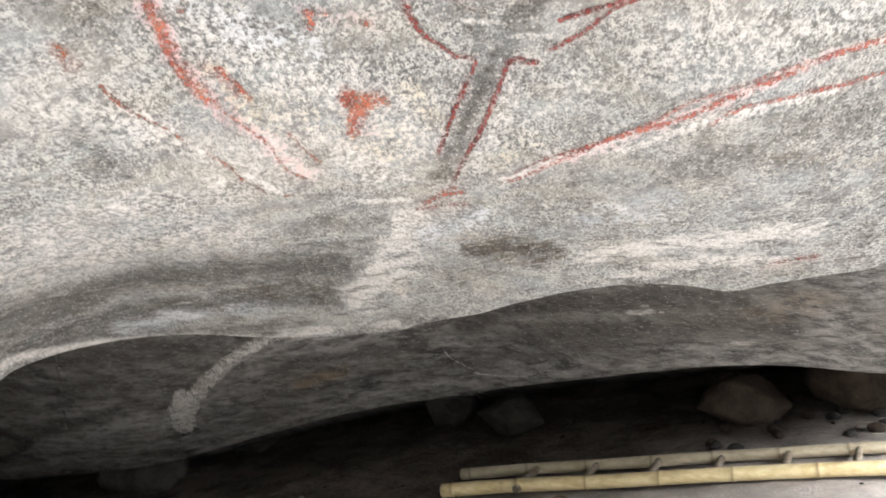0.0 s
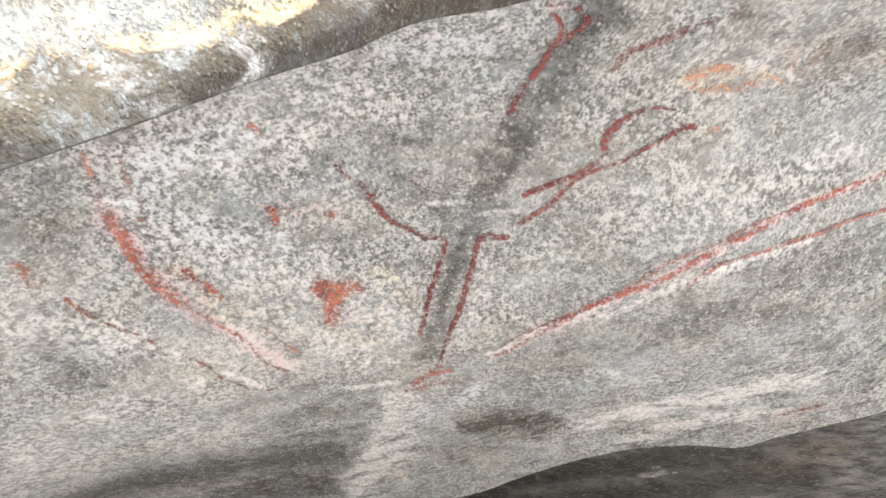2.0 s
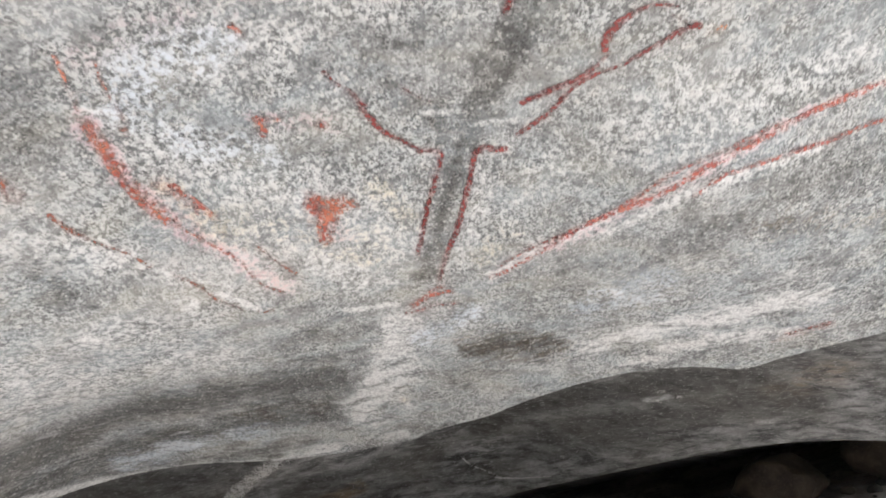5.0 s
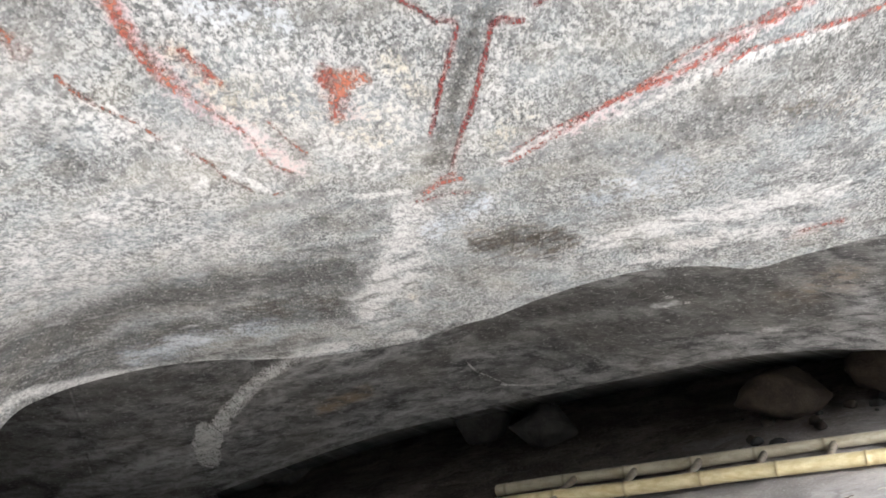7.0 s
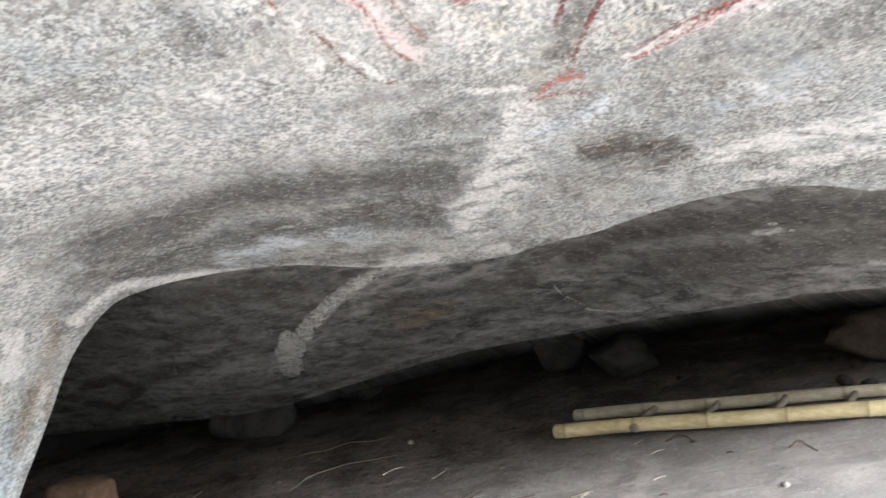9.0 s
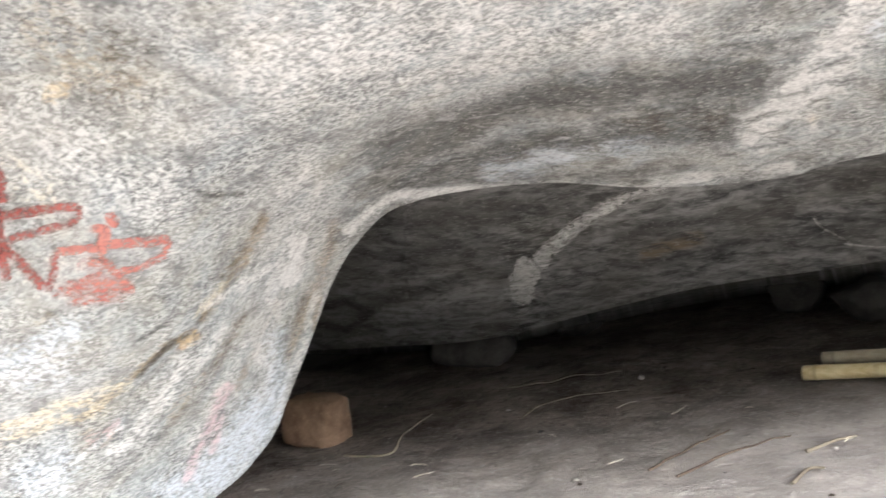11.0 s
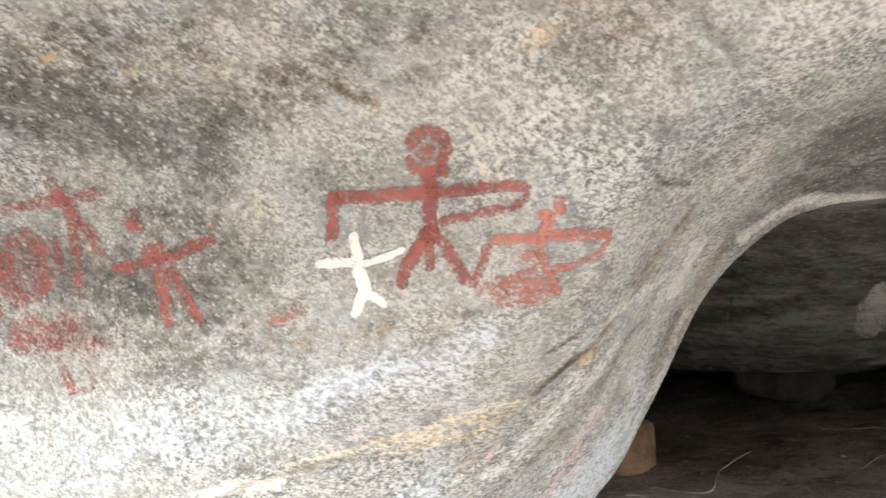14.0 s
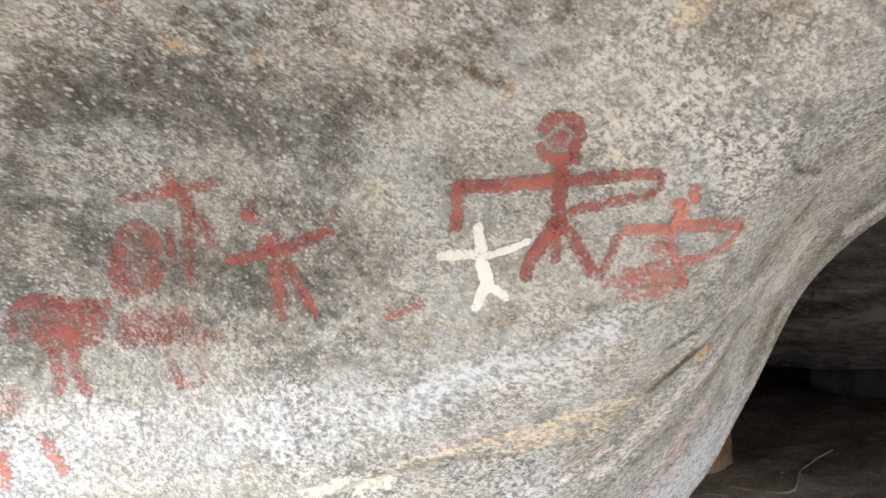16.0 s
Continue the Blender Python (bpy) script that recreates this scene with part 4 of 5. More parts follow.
h2 = np.r_[0, 0, 0, steps][:, None] + rough(rows, 14.0, 0.012, 3)
# The 0.8 base dims the whole ledge in colour against the sun.
ledge_w = {"stain_and_shade": 0.8 + 0.3 * np.clip(1.7 - h2 / 0.018, 0, 1), "tan": 0.25 + 0.5 * np.clip(1 - np.abs(h2 - 0.018) / 0.02, 0, 1), "ochre": np.clip(1 - np.abs(h2 - 0.033) / 0.007, 0, 1) * np.clip(0.7 + rough(rows, 22.0, 1.2, 3), 0, 1),
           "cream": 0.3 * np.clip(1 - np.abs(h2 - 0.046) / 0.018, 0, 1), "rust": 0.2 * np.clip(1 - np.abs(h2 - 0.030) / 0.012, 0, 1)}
tagged(grid_mesh("wall_rock_ledge", rows, GRANITE_NEAR_DIMMED, ledge_w), "rough granite ledge dimmed in colour, with dark edge and ochre stain", "rock ledge", kind="structure")


# ---- paintings: thin pigment lying on the rock face ----
def pigment(name, colour, deep_colour):
    s = Shade(name)
    long = s.stretched(1, 0.5, 1)
    patch, crystal = s.ramp(s.noise(42.0, 5, 0.7, 0.2, long), 0.36, 0.64), s.ramp(s.noise(190.0, 3, 0.6, 0.0, long), 0.36, 0.64)
    cover = s.n.new("ShaderNodeMath")
    cover.operation = "MULTIPLY_ADD"
    s.put(s.attr("wear"), cover.inputs[0])
    cover.inputs[1].default_value = -1.1
    s.l.new(s.math("ADD", s.math("MULTIPLY", patch, 0.35), s.math("MULTIPLY", crystal, 0.65)), cover.inputs[2])
    cover = s.math("SUBTRACT", cover.outputs[0], s.math("MULTIPLY", s.attr("rim"), 0.34))
    alpha = s.ramp(cover, -0.62, 0.52, 0.0, 0.82)
    col = s.mix(s.ramp(s.noise(28.0, 4, 0.6), 0.35, 0.65), deep_colour, colour)
    s.done(col, 0.9)
    clear, blend = s.n.new("ShaderNodeBsdfTransparent"), s.n.new("ShaderNodeMixShader")
    s.l.new(alpha, blend.inputs[0])
    s.l.new(clear.outputs[0], blend.inputs[1])
    s.l.new(s.bsdf.outputs[0], blend.inputs[2])
    s.l.new(blend.outputs[0], s.n["Material Output"].inputs[0])
    return s.mat


RED = pigment("red_ochre", (0.37, 0.12, 0.10), (0.24, 0.072, 0.06))
MAROON = pigment("dark_red_ochre", (0.27, 0.068, 0.058), (0.18, 0.045, 0.042))
ORANGE = pigment("orange_ochre", (0.50, 0.20, 0.125), (0.34, 0.10, 0.072))
PALE_ORANGE = pigment("pale_orange_ochre", (0.66, 0.36, 0.22), (0.52, 0.24, 0.14))
BRICK_RED = pigment("brick_ochre", (0.48, 0.17, 0.12), (0.36, 0.11, 0.09))
RUST = pigment("rust_ochre", (0.36, 0.14, 0.08), (0.26, 0.10, 0.07))
PINK_RED = pigment("pink_ochre", (0.54, 0.22, 0.175), (0.42, 0.155, 0.125))
VEIN = pigment("grey_mineral_vein", (0.66, 0.64, 0.60), (0.48, 0.465, 0.43))
WHITE = pigment("white_clay", (0.88, 0.87, 0.82), (0.78, 0.77, 0.72))


class Painting:
    """One painted mark; each stroke of pigment follows the rock face."""

    def __init__(self, label, material, vault=FACE, kind=("rock_painting", "rock painting", "rock paintings", "paint_stroke")):
        self.material, self.vault, self.piece = material, vault, kind[3]
        self.thing = tagged(new(kind[0]), label, kind[1], kind[2])
        self.first = None

    def stroke(self, width, wear, *line):
        """width in millimetres, or a pair from start to end; wear from 0 (fresh) to 1 (gone); line of (turn, rise) in degrees."""
        line = np.array(line, float)
        step = np.r_[0, np.cumsum(np.hypot(*np.diff(line, axis=0).T))]
        n = max(int(step[-1] / 0.12), 6)
        at = np.linspace(0, step[-1], n)
        mid = spline(step, line, at)
        far = self.vault.far(mid[:, 0], mid[:, 1])
        way = np.gradient(mid, axis=0)
        way /= np.hypot(*way.T)[:, None] + 1e-9
        wide = np.interp(at, np.linspace(0, step[-1], 2), width if isinstance(width, tuple) else (width, width))
        half = np.degrees(wide / 2000 / far)
        seed, across = line[0, 0] * 3.7 + wide[0], 9
        flat, rim, faces = [], [], []
        for i, a in enumerate(at):
            end = min(i, n - 1 - i) * step[-1] / n / half[i]
            cap = 0.35 + 0.65 * math.sqrt(max(0.0, 1 - max(0.0, 1 - end) ** 2))
            drift = 0.25 * half[i] * noise.noise(Vector((a * 1.1, seed, 9)))
            for k in range(across):
                u = 2 * k / (across - 1) - 1
                jag = 1 + 0.35 * noise.noise(Vector((a * 1.6 + seed, 7.3 * (u > 0), 0))) + 0.25 * noise.noise(Vector((a * 6.0, seed, 3.1 * (u > 0))))
                off = drift + u * half[i] * jag * cap
                flat.append((mid[i, 0] - way[i, 1] * off, mid[i, 1] + way[i, 0] * off))
                rim.append(max(abs(u) ** 2.0, 1 - end if end < 1 else 0))
        for i in range(n - 1):
            for k in range(across - 1):
                a = i * across + k
                faces.append((a, a + 1, a + across + 1, a + across))
        turn, rise = np.array(flat).T
        place = turned(turn, rise, self.vault.far(turn, rise))
        if self.vault is FACE:
            lump = (rough(place, 2.2, 0.016) + rough(place, 13.0, 0.0035, 3)) * np.clip((rise - spline(lip_t, lip_r, turn)) / 2.0, 0.15, 1)
        else:
            lump = (rough(place, 1.6, 0.05) + rough(place, 8.0, 0.008, 4)) * np.clip((rise - spline(*zip(*HEM), turn)) / 1.5, 0, 1)
        ahead = place - np.array(CENTRE)
        place += ahead / np.linalg.norm(ahead, axis=-1, keepdims=True) * (lump - 0.004)[:, None]
        if self.first is None:
            self.first = Vector(place.mean(0))
            self.thing.location = self.first
        me = bpy.data.meshes.new(self.piece)
        me.from_pydata((place - np.array(self.first)).tolist(), [], faces)
        for key, v in (("rim", rim), ("wear", [wear] * len(rim))):
            me.attributes.new(key, "FLOAT", "POINT").data.foreach_set("value", v)
        me.polygons.foreach_set("use_smooth", [True] * len(me.polygons))
        me.materials.append(self.material)
        new(self.piece, me).parent = self.thing


mark = Painting("faded orange-red painted double arc on pale granite", ORANGE)
mark.stroke(5.3, 0.59, (1.52, 30.84), (0.61, 28.68), (-0.25, 26.24))
mark.stroke(4.8, 0.64, (3.26, 30.06), (2.19, 27.69), (1.55, 25))
mark.stroke((11.7, 15.8), 0.41, (-0.35, 26.03), (-0.77, 23.82), (-0.87, 21.82), (-0.89, 20.13), (-0.4, 18.64), (0.18, 17.37))
mark.stroke(17.2, 0.64, (-0.36, 25.76), (-0.54, 22.75), (-0.39, 19.79), (0.77, 17.24))
mark.stroke((7.9, 11.1), 0.59, (0.18, 17.37), (0.96, 16.27), (1.9, 14.89), (2.45, 13.39))
mark.stroke((28.2, 18.1), 0.67, (0.8, 20.93), (1.39, 19.39), (1.94, 17.68))
mark.stroke(11.7, 0.44, (1.3, 20.26), (1.98, 18.83), (2.47, 17.35))
mark.stroke(7.5, 0.54, (3.72, 15.23), (4.05, 13.99), (4.86, 12.43))
mark.stroke(6.9, 0.59, (2.29, 13.74), (2.64, 12.19), (3.47, 11.64))
mark.stroke(9, 0.69, (1.27, 25.08), (1.06, 23.85))
mark = Painting("small worn orange-red painted patches on pale granite", ORANGE)
mark.stroke((40.4, 19.8), 0.36, (9.37, 17.76), (8.62, 16.33), (7.17, 14.54))
mark.stroke(26.3, 0.53, (7.47, 17.25), (8.81, 17.2), (10.79, 17.1))
mark.stroke(18, 0.49, (8.55, 18.38), (8.18, 16.65), (8.09, 15.28))
mark.stroke(14.2, 0.46, (8.86, 24.01), (8.31, 22.37))
mark.stroke(9.3, 0.57, (8.29, 23.81), (10.08, 23.52))
mark.stroke(17.1, 0.41, (11.43, 22.82), (12.25, 22.61))
mark.stroke(10.5, 0.57, (11.94, 30.55), (11.63, 29.33))
mark.stroke(11, 0.65, (8.18, 16.65), (7.12, 15.95))
mark = Painting("thin rust-red painted line running down pale granite", RUST)
mark.stroke(22.3, 0.62, (-6.85, 23.12), (-6.65, 21.66), (-6.49, 20.36))
mark.stroke((7.1, 8.6), 0.29, (-5.69, 19.42), (-5.24, 18.23), (-4.5, 17.1))
mark.stroke(6.1, 0.49, (-4.5, 17.1), (-3.4, 16.06), (-2.41, 14.53))
mark.stroke(7.7, 0.54, (-1.72, 14.01), (-0.7, 12.78), (-0.01, 11.33), (0.69, 10.6))
mark.stroke(10.2, 0.64, (1.16, 10.35), (2.13, 10.39))
mark = Painting("dark red painted branching line with a looped end", MAROON)
mark.stroke((6.5, 8.5), 0.34, (14.09, 26.12), (14.08, 25.31), (14.55, 24.6), (14.79, 23.75))
mark.stroke((11.9, 7), 0.26, (14.79, 23.75), (14.62, 22.59), (14.79, 21.46), (15.42, 20.59), (16.03, 19.79))
mark.stroke(9.5, 0.36, (15.78, 19.71), (16.58, 19.71), (17.13, 19.42))
mark.stroke(7.2, 0.31, (17.13, 19.42), (15.93, 17.98), (14.44, 16.28), (12.92, 14.33), (11.77, 12.97))
mark.stroke(8.1, 0.74, (15.96, 18.18), (14.1, 15.9), (12.29, 13.55))
mark.stroke(8, 0.31, (19.15, 19.27), (17.96, 17.79), (16.4, 15.91), (15.03, 14.39), (13.38, 12.69))
mark.stroke(9.1, 0.56, (13.38, 12.69), (11.81, 10.94))
mark.stroke(9.6, 0.41, (18.87, 18.9), (19.87, 19.37))
mark.stroke(11, 0.31, (19.79, 19.23), (20.39, 19.02), (21.09, 18.87))
mark.stroke((6.9, 4.8), 0.26, (21.66, 19.51), (23.11, 20.04), (24.83, 20.67), (26.29, 21.42), (28.45, 22.13), (30.3, 22.26))
mark.stroke((4.5, 7.1), 0.28, (30.3, 22.26), (32.11, 22.71), (33.59, 23.05), (34.47, 23.22))
mark.stroke(9.6, 0.28, (34.47, 23.22), (35.18, 23.19))
mark.stroke(6.7, 0.36, (23.32, 21.44), (25.01, 21.72), (26.72, 22), (28.27, 22.35), (29.44, 22.76))
mark.stroke(6.8, 0.46, (23.78, 21.58), (25.75, 21.97), (27.38, 22.16))
mark.stroke((10, 6.9), 0.26, (29.98, 23.23), (31, 24.14), (32.23, 24.65), (33.07, 24.85))
mark.stroke((6.2, 3.7), 0.36, (33.07, 24.85), (33.97, 24.95), (35.08, 24.41))
mark.stroke(3.8, 0.46, (34.45, 24.19), (34.69, 23.12))
mark.stroke(4.5, 0.51, (29.44, 22.76), (30.42, 23.28))
mark.stroke(4.7, 0.66, (17.57, 24.1), (18.42, 22.89), (19.04, 22.46))
mark = Painting("dark red painted forked line under the rock lip", MAROON)
mark.stroke((7.4, 5.1), 0.28, (26.68, 26.86), (27.93, 27.6), (29.68, 28.61), (31.22, 29.32), (33, 30.19))
mark.stroke(5.2, 0.36, (33, 30.19), (34.85, 31.08), (35.8, 32.2))
mark.stroke(6.2, 0.41, (33, 30.19), (34.82, 30.59), (36.7, 31.16), (37.07, 32.01))
mark.stroke(5, 0.56, (36.7, 31.16), (36.75, 32.2), (35.75, 32.75))
mark.stroke((8.3, 11.1), 0.51, (34.85, 28.09), (36.42, 28.4), (38.04, 28.44), (40.24, 28.5))
mark.stroke(5.6, 0.66, (34.15, 27.73), (36.26, 28.39))
mark.stroke(5.9, 0.72, (40.24, 28.5), (41.97, 28.51), (43.89, 28.63))
mark = Painting("pale orange worn painted oval on granite", PALE_ORANGE)
mark.stroke(18.6, 0.51, (36.7, 25.87), (38.37, 25.95), (39.58, 25.32))
mark.stroke(16, 0.55, (36.48, 25.3), (37.75, 24.68), (39.52, 24.47))
mark.stroke(11.8, 0.61, (39.71, 24.81), (40.4, 24.01))
mark.stroke(6.5, 0.49, (34.91, 22.41), (36.03, 22.74))
mark = Painting("long faded red double painted band across granite", BRICK_RED)
mark.stroke((8.2, 9.8), 0.46, (14.59, 10.73), (16.8, 11.42), (19.61, 12.4), (22.8, 13.5), (25.78, 14.15), (28.45, 14.77), (31.04, 15.59), (33.36, 16.24), (35.4, 16.77))
mark.stroke(9, 0.44, (35.48, 16.92), (37.07, 17.27), (38.86, 17.49), (40.83, 17.8))
mark.stroke(6.5, 0.59, (15.35, 11.36), (18.55, 12.46), (21.91, 13.22), (25.56, 14.38), (29.51, 15.72), (32.36, 16.34))
mark.stroke(5.9, 0.59, (32.36, 16.34), (34.72, 16.92), (36.53, 17.13), (38.57, 17.42))
mark.stroke(8.3, 0.62, (19.85, 12.78), (23.27, 13.7), (26.39, 14.47))
mark.stroke(6, 0.59, (29.28, 14.94), (32.02, 15.75), (34.59, 16.62), (37.15, 17.39), (39.71, 17.74))
mark.stroke((6.9, 8.4), 0.54, (29.32, 14.1), (31.83, 15), (33.3, 15.19), (34.86, 15.3), (36.15, 15.51))
mark.stroke(7.8, 0.49, (34.66, 15.37), (36.12, 15.45), (37.68, 15.76), (39.57, 15.85))
mark = Painting("faint reddish smear where the painted lines meet", BRICK_RED)
mark.stroke(9.8, 0.51, (9.11, 9.34), (10.55, 10.02), (12.2, 10.21))
mark.stroke(8, 0.51, (8.53, 8.96), (10.61, 9.32), (11.98, 9.34))
mark.stroke(8.6, 0.61, (10.59, 10.33), (11.93, 10.57))
mark = Painting("thin faded red line along the rock lip", BRICK_RED)
mark.stroke(9.7, 0.7, (27.27, 4.94), (28.67, 5.28), (30.53, 5.58))
mark.stroke(15.2, 0.92, (27.71, 5), (30.44, 5.41))
mark = Painting("red ochre painted cross-shaped mark with bent bars", RED)
mark.stroke(15.2, 0.17, (-40.44, -2.26), (-40.18, -1.66), (-39.6, -1.45), (-39.03, -1.73), (-38.79, -2.3), (-38.97, -2.83))
mark.stroke(13.6, 0.19, (-40.42, -2.47), (-39.97, -2.96), (-39.38, -3.07), (-38.81, -2.97))
mark.stroke(31.1, 0.39, (-40.11, -2.12), (-39.24, -2.29))
mark.stroke(15.6, 0.14, (-39.63, -3.09), (-39.24, -3.4), (-39.05, -4.3))
mark.stroke(19.1, 0.09, (-39.32, -3.41), (-38.99, -4.99), (-38.81, -6.12))
mark.stroke(13.7, 0.29, (-39.06, -2.94), (-38.42, -3.08))
mark.stroke((18.8, 15.7), 0.11, (-39.2, -3.9), (-40.5, -4.05), (-41.86, -4.28), (-43.24, -4.35))
mark.stroke(15.9, 0.09, (-43.34, -4.08), (-43.21, -4.97), (-42.98, -6.21))
mark.stroke(14.5, 0.24, (-39.2, -3.9), (-37.44, -3.7), (-36.06, -3.49), (-34.9, -3.32))
mark.stroke(12.7, 0.24, (-34.9, -3.32), (-34.98, -3.94), (-35.73, -4.38))
mark.stroke(13.4, 0.24, (-35.73, -4.38), (-37.21, -4.76), (-38.58, -5.14))
mark.stroke((19.5, 18.2), 0.07, (-38.92, -5.33), (-39.22, -6.15), (-39.63, -7.09), (-39.81, -8.03))
mark.stroke(13, 0.17, (-38.94, -5.56), (-38.76, -6.35), (-38.58, -7.23))
mark.stroke(16.4, 0.17, (-38.76, -5.43), (-37.96, -6.3), (-37.32, -6.96), (-36.8, -7.63))
mark.stroke(13.2, 0.39, (-36.62, -7.85), (-36.35, -6.91), (-36.2, -5.86))
mark = Painting("smaller red ochre painted mark with a curved bar", PINK_RED)
mark.stroke(25.4, 0.07, (-33.5, -4.22), (-32.9, -3.93))
mark.stroke(13, 0.17, (-34.46, -4.6), (-33.43, -4.44))
mark.stroke((21, 15.1), 0.15, (-33.61, -4.29), (-33.74, -5), (-33.82, -5.92))
mark.stroke(13.1, 0.19, (-36.23, -5.75), (-34.82, -5.61), (-33.56, -5.37))
mark.stroke(15, 0.19, (-33.56, -5.37), (-31.87, -5.14), (-30.2, -4.89))
mark.stroke(11.9, 0.32, (-30.2, -4.89), (-30.6, -5.67), (-31.76, -6.38), (-33.06, -6.77))
mark.stroke(20.2, 0.39, (-36.48, -7.96), (-35.56, -7.68), (-33.61, -6.94))
mark.stroke(31.7, 0.49, (-35.77, -7.8), (-34.3, -7.47), (-32.1, -7.47))
mark.stroke(13.8, 0.39, (-33.95, -5.93), (-33.02, -6.88), (-32.17, -7.71))
mark.stroke(23.6, 0.51, (-35.65, -8.26), (-32.61, -7.88))
mark.stroke(22.6, 0.53, (-35.13, -6.37), (-33.56, -6.24))
mark = Painting("white painted cross-shaped mark with a forked foot", WHITE)
mark.stroke((13, 18.3), -0.2, (-42.23, -5.75), (-41.99, -6.51), (-41.68, -7.42), (-41.18, -8.56))
mark.stroke(11.8, -0.2, (-43.64, -7.08), (-42.72, -7.05), (-41.55, -7.1))
mark.stroke((11.7, 8.4), -0.2, (-42.01, -7.16), (-40.89, -6.81), (-39.85, -6.32))
mark.stroke(14.7, -0.15, (-41.26, -8.1), (-41.5, -8.69), (-41.66, -9.32))
mark.stroke(10.7, -0.1, (-41.43, -8.22), (-40.82, -8.43), (-40.27, -8.8))
mark = Painting("red ochre painted slanting mark with forked foot", RED)
mark.stroke(28.1, 0.32, (-51.55, -5.45), (-50.9, -5.5))
mark.stroke(15.8, 0.37, (-51.11, -5.58), (-50.71, -6.05))
mark.stroke((20.4, 13.6), 0.24, (-50.25, -7.13), (-49.21, -6.81), (-48.4, -6.42), (-47.73, -6.22))
mark.stroke(16.2, 0.37, (-51.91, -7.53), (-51.08, -7.41), (-50.15, -7.13))
mark.stroke(33.2, 0.37, (-50.55, -6.5), (-49.8, -7.28))
mark.stroke((21, 16.1), 0.32, (-50.01, -7.4), (-49.67, -8.54), (-49.3, -9.91))
mark.stroke((16, 13.9), 0.37, (-49.57, -7.39), (-48.93, -8.3), (-48.41, -9.1), (-47.94, -9.85))
mark = Painting("worn red ochre painted cross with long stem", RED)
mark.stroke(17.2, 0.44, (-54.64, -3.89), (-54.25, -4.4), (-53.75, -4.81))
mark.stroke(16.1, 0.4, (-56.18, -5.26), (-54.99, -4.97), (-53.75, -4.81), (-52.44, -4.45))
mark.stroke((17.9, 16.5), 0.42, (-53.75, -4.85), (-53.31, -6.09), (-53.05, -7.64), (-52.91, -8.31))
mark.stroke(14.8, 0.47, (-53.24, -5.44), (-52.72, -6.08), (-52.21, -7.08))
mark.stroke(11.6, 0.68, (-54.07, -6.21), (-53.68, -7.64))
mark.stroke(10.3, 0.62, (-52.92, -7.86), (-53.03, -8.76))
mark = Painting("red ochre painted beast-like mark with arched loop", RED)
mark.stroke((74.1, 67.7), 0.28, (-58.7, -9.82), (-57.25, -9.94), (-55.78, -10.07))
mark.stroke(49.2, 0.46, (-55.57, -10.07), (-54.13, -10.09), (-52.48, -10.01))
mark.stroke(26.1, 0.64, (-55.31, -10.63), (-53.46, -10.56), (-51.8, -10.58))
mark.stroke(20, 0.37, (-59.35, -9.49), (-58.88, -9.13), (-57.33, -9.17), (-55.67, -9.18))
mark.stroke(18.9, 0.47, (-59.45, -9.49), (-59.04, -10.57))
mark.stroke(15.6, 0.64, (-52.45, -10.35), (-51.27, -10.71))
mark.stroke(19.2, 0.47, (-57.79, -10.7), (-57.46, -11.59), (-57.2, -12.7))
mark.stroke(19, 0.47, (-56.99, -10.82), (-56.65, -11.83), (-56.19, -12.84))
mark.stroke(17.8, 0.52, (-53.52, -11.01), (-53.13, -11.8), (-52.74, -12.61))
mark.stroke(13.7, 0.57, (-52.59, -11.02), (-52.27, -11.71), (-51.86, -12.51))
mark.stroke(12.3, 0.62, (-52.96, -12.49), (-51.82, -12.4))
mark.stroke(22.7, 0.42, (-55.86, -6.78), (-55.75, -7.64), (-55.38, -8.52), (-54.87, -8.97))
mark.stroke(22.2, 0.42, (-55.88, -6.67), (-55.32, -6.24), (-54.73, -6.44), (-54.42, -7.2), (-54.36, -8.3), (-54.67, -8.86))
mark.stroke(52.3, 0.62, (-55.25, -6.77), (-54.84, -8.3))
mark.stroke(13.1, 0.68, (-53.98, -6.1), (-53.84, -7.2), (-53.91, -8.31))
mark = Painting("faded pinkish red painted strokes low on granite", PINK_RED)
mark.stroke(20.1, 0.39, (-58.03, -14.17), (-57.46, -14.9), (-56.76, -15.82))
mark.stroke(22.5, 0.34, (-59.34, -14.59), (-58.97, -16.35))
mark.stroke(17, 0.49, (-45.42, -9.62), (-44.64, -9.42), (-43.78, -9))
mark.stroke(44.3, 0.69, (-59.48, -12.63), (-59.01, -13.52))
mark.stroke(10.6, 0.55, (-48.22, -5.45), (-47.81, -5.66))
mark.stroke(20.1, 0.65, (-57.94, 1.26), (-57.43, 1.17))

VEINS = ("mineral_vein", "mineral vein", "mineral veins", "vein_streak")
mark = Painting("pale grey mineral streak ending in a broad patch", VEIN, LOBE, VEINS)
mark.stroke((26.9, 57.7), 0.3, (-3.16, 0), (-4.91, -0.45), (-6.73, -1.19), (-8.47, -2.26), (-9.91, -3.6))
mark.stroke((19.9, 67.7), 0.15, (-5.62, -0.69), (-7.52, -1.7), (-9.08, -2.77), (-10.66, -4.35))
mark.stroke((111.2, 97.9), 0.05, (-10.83, -3.95), (-11.24, -4.92), (-11.56, -6.45))
mark.stroke((83.9, 108.5), 0.8, (-11.64, -6.35), (-11.81, -7.63), (-11.98, -8.73))
mark = Painting("thin pale curved streak on dark rock", VEIN, LOBE, VEINS)
mark.stroke(8.2, 0.35, (4.19, -1.24), (4.55, -1.78), (5.41, -2.26), (6.14, -2.71))
mark.stroke((10.4, 8.4), 0.25, (5.81, -2.7), (7.27, -2.83), (9.11, -2.83))
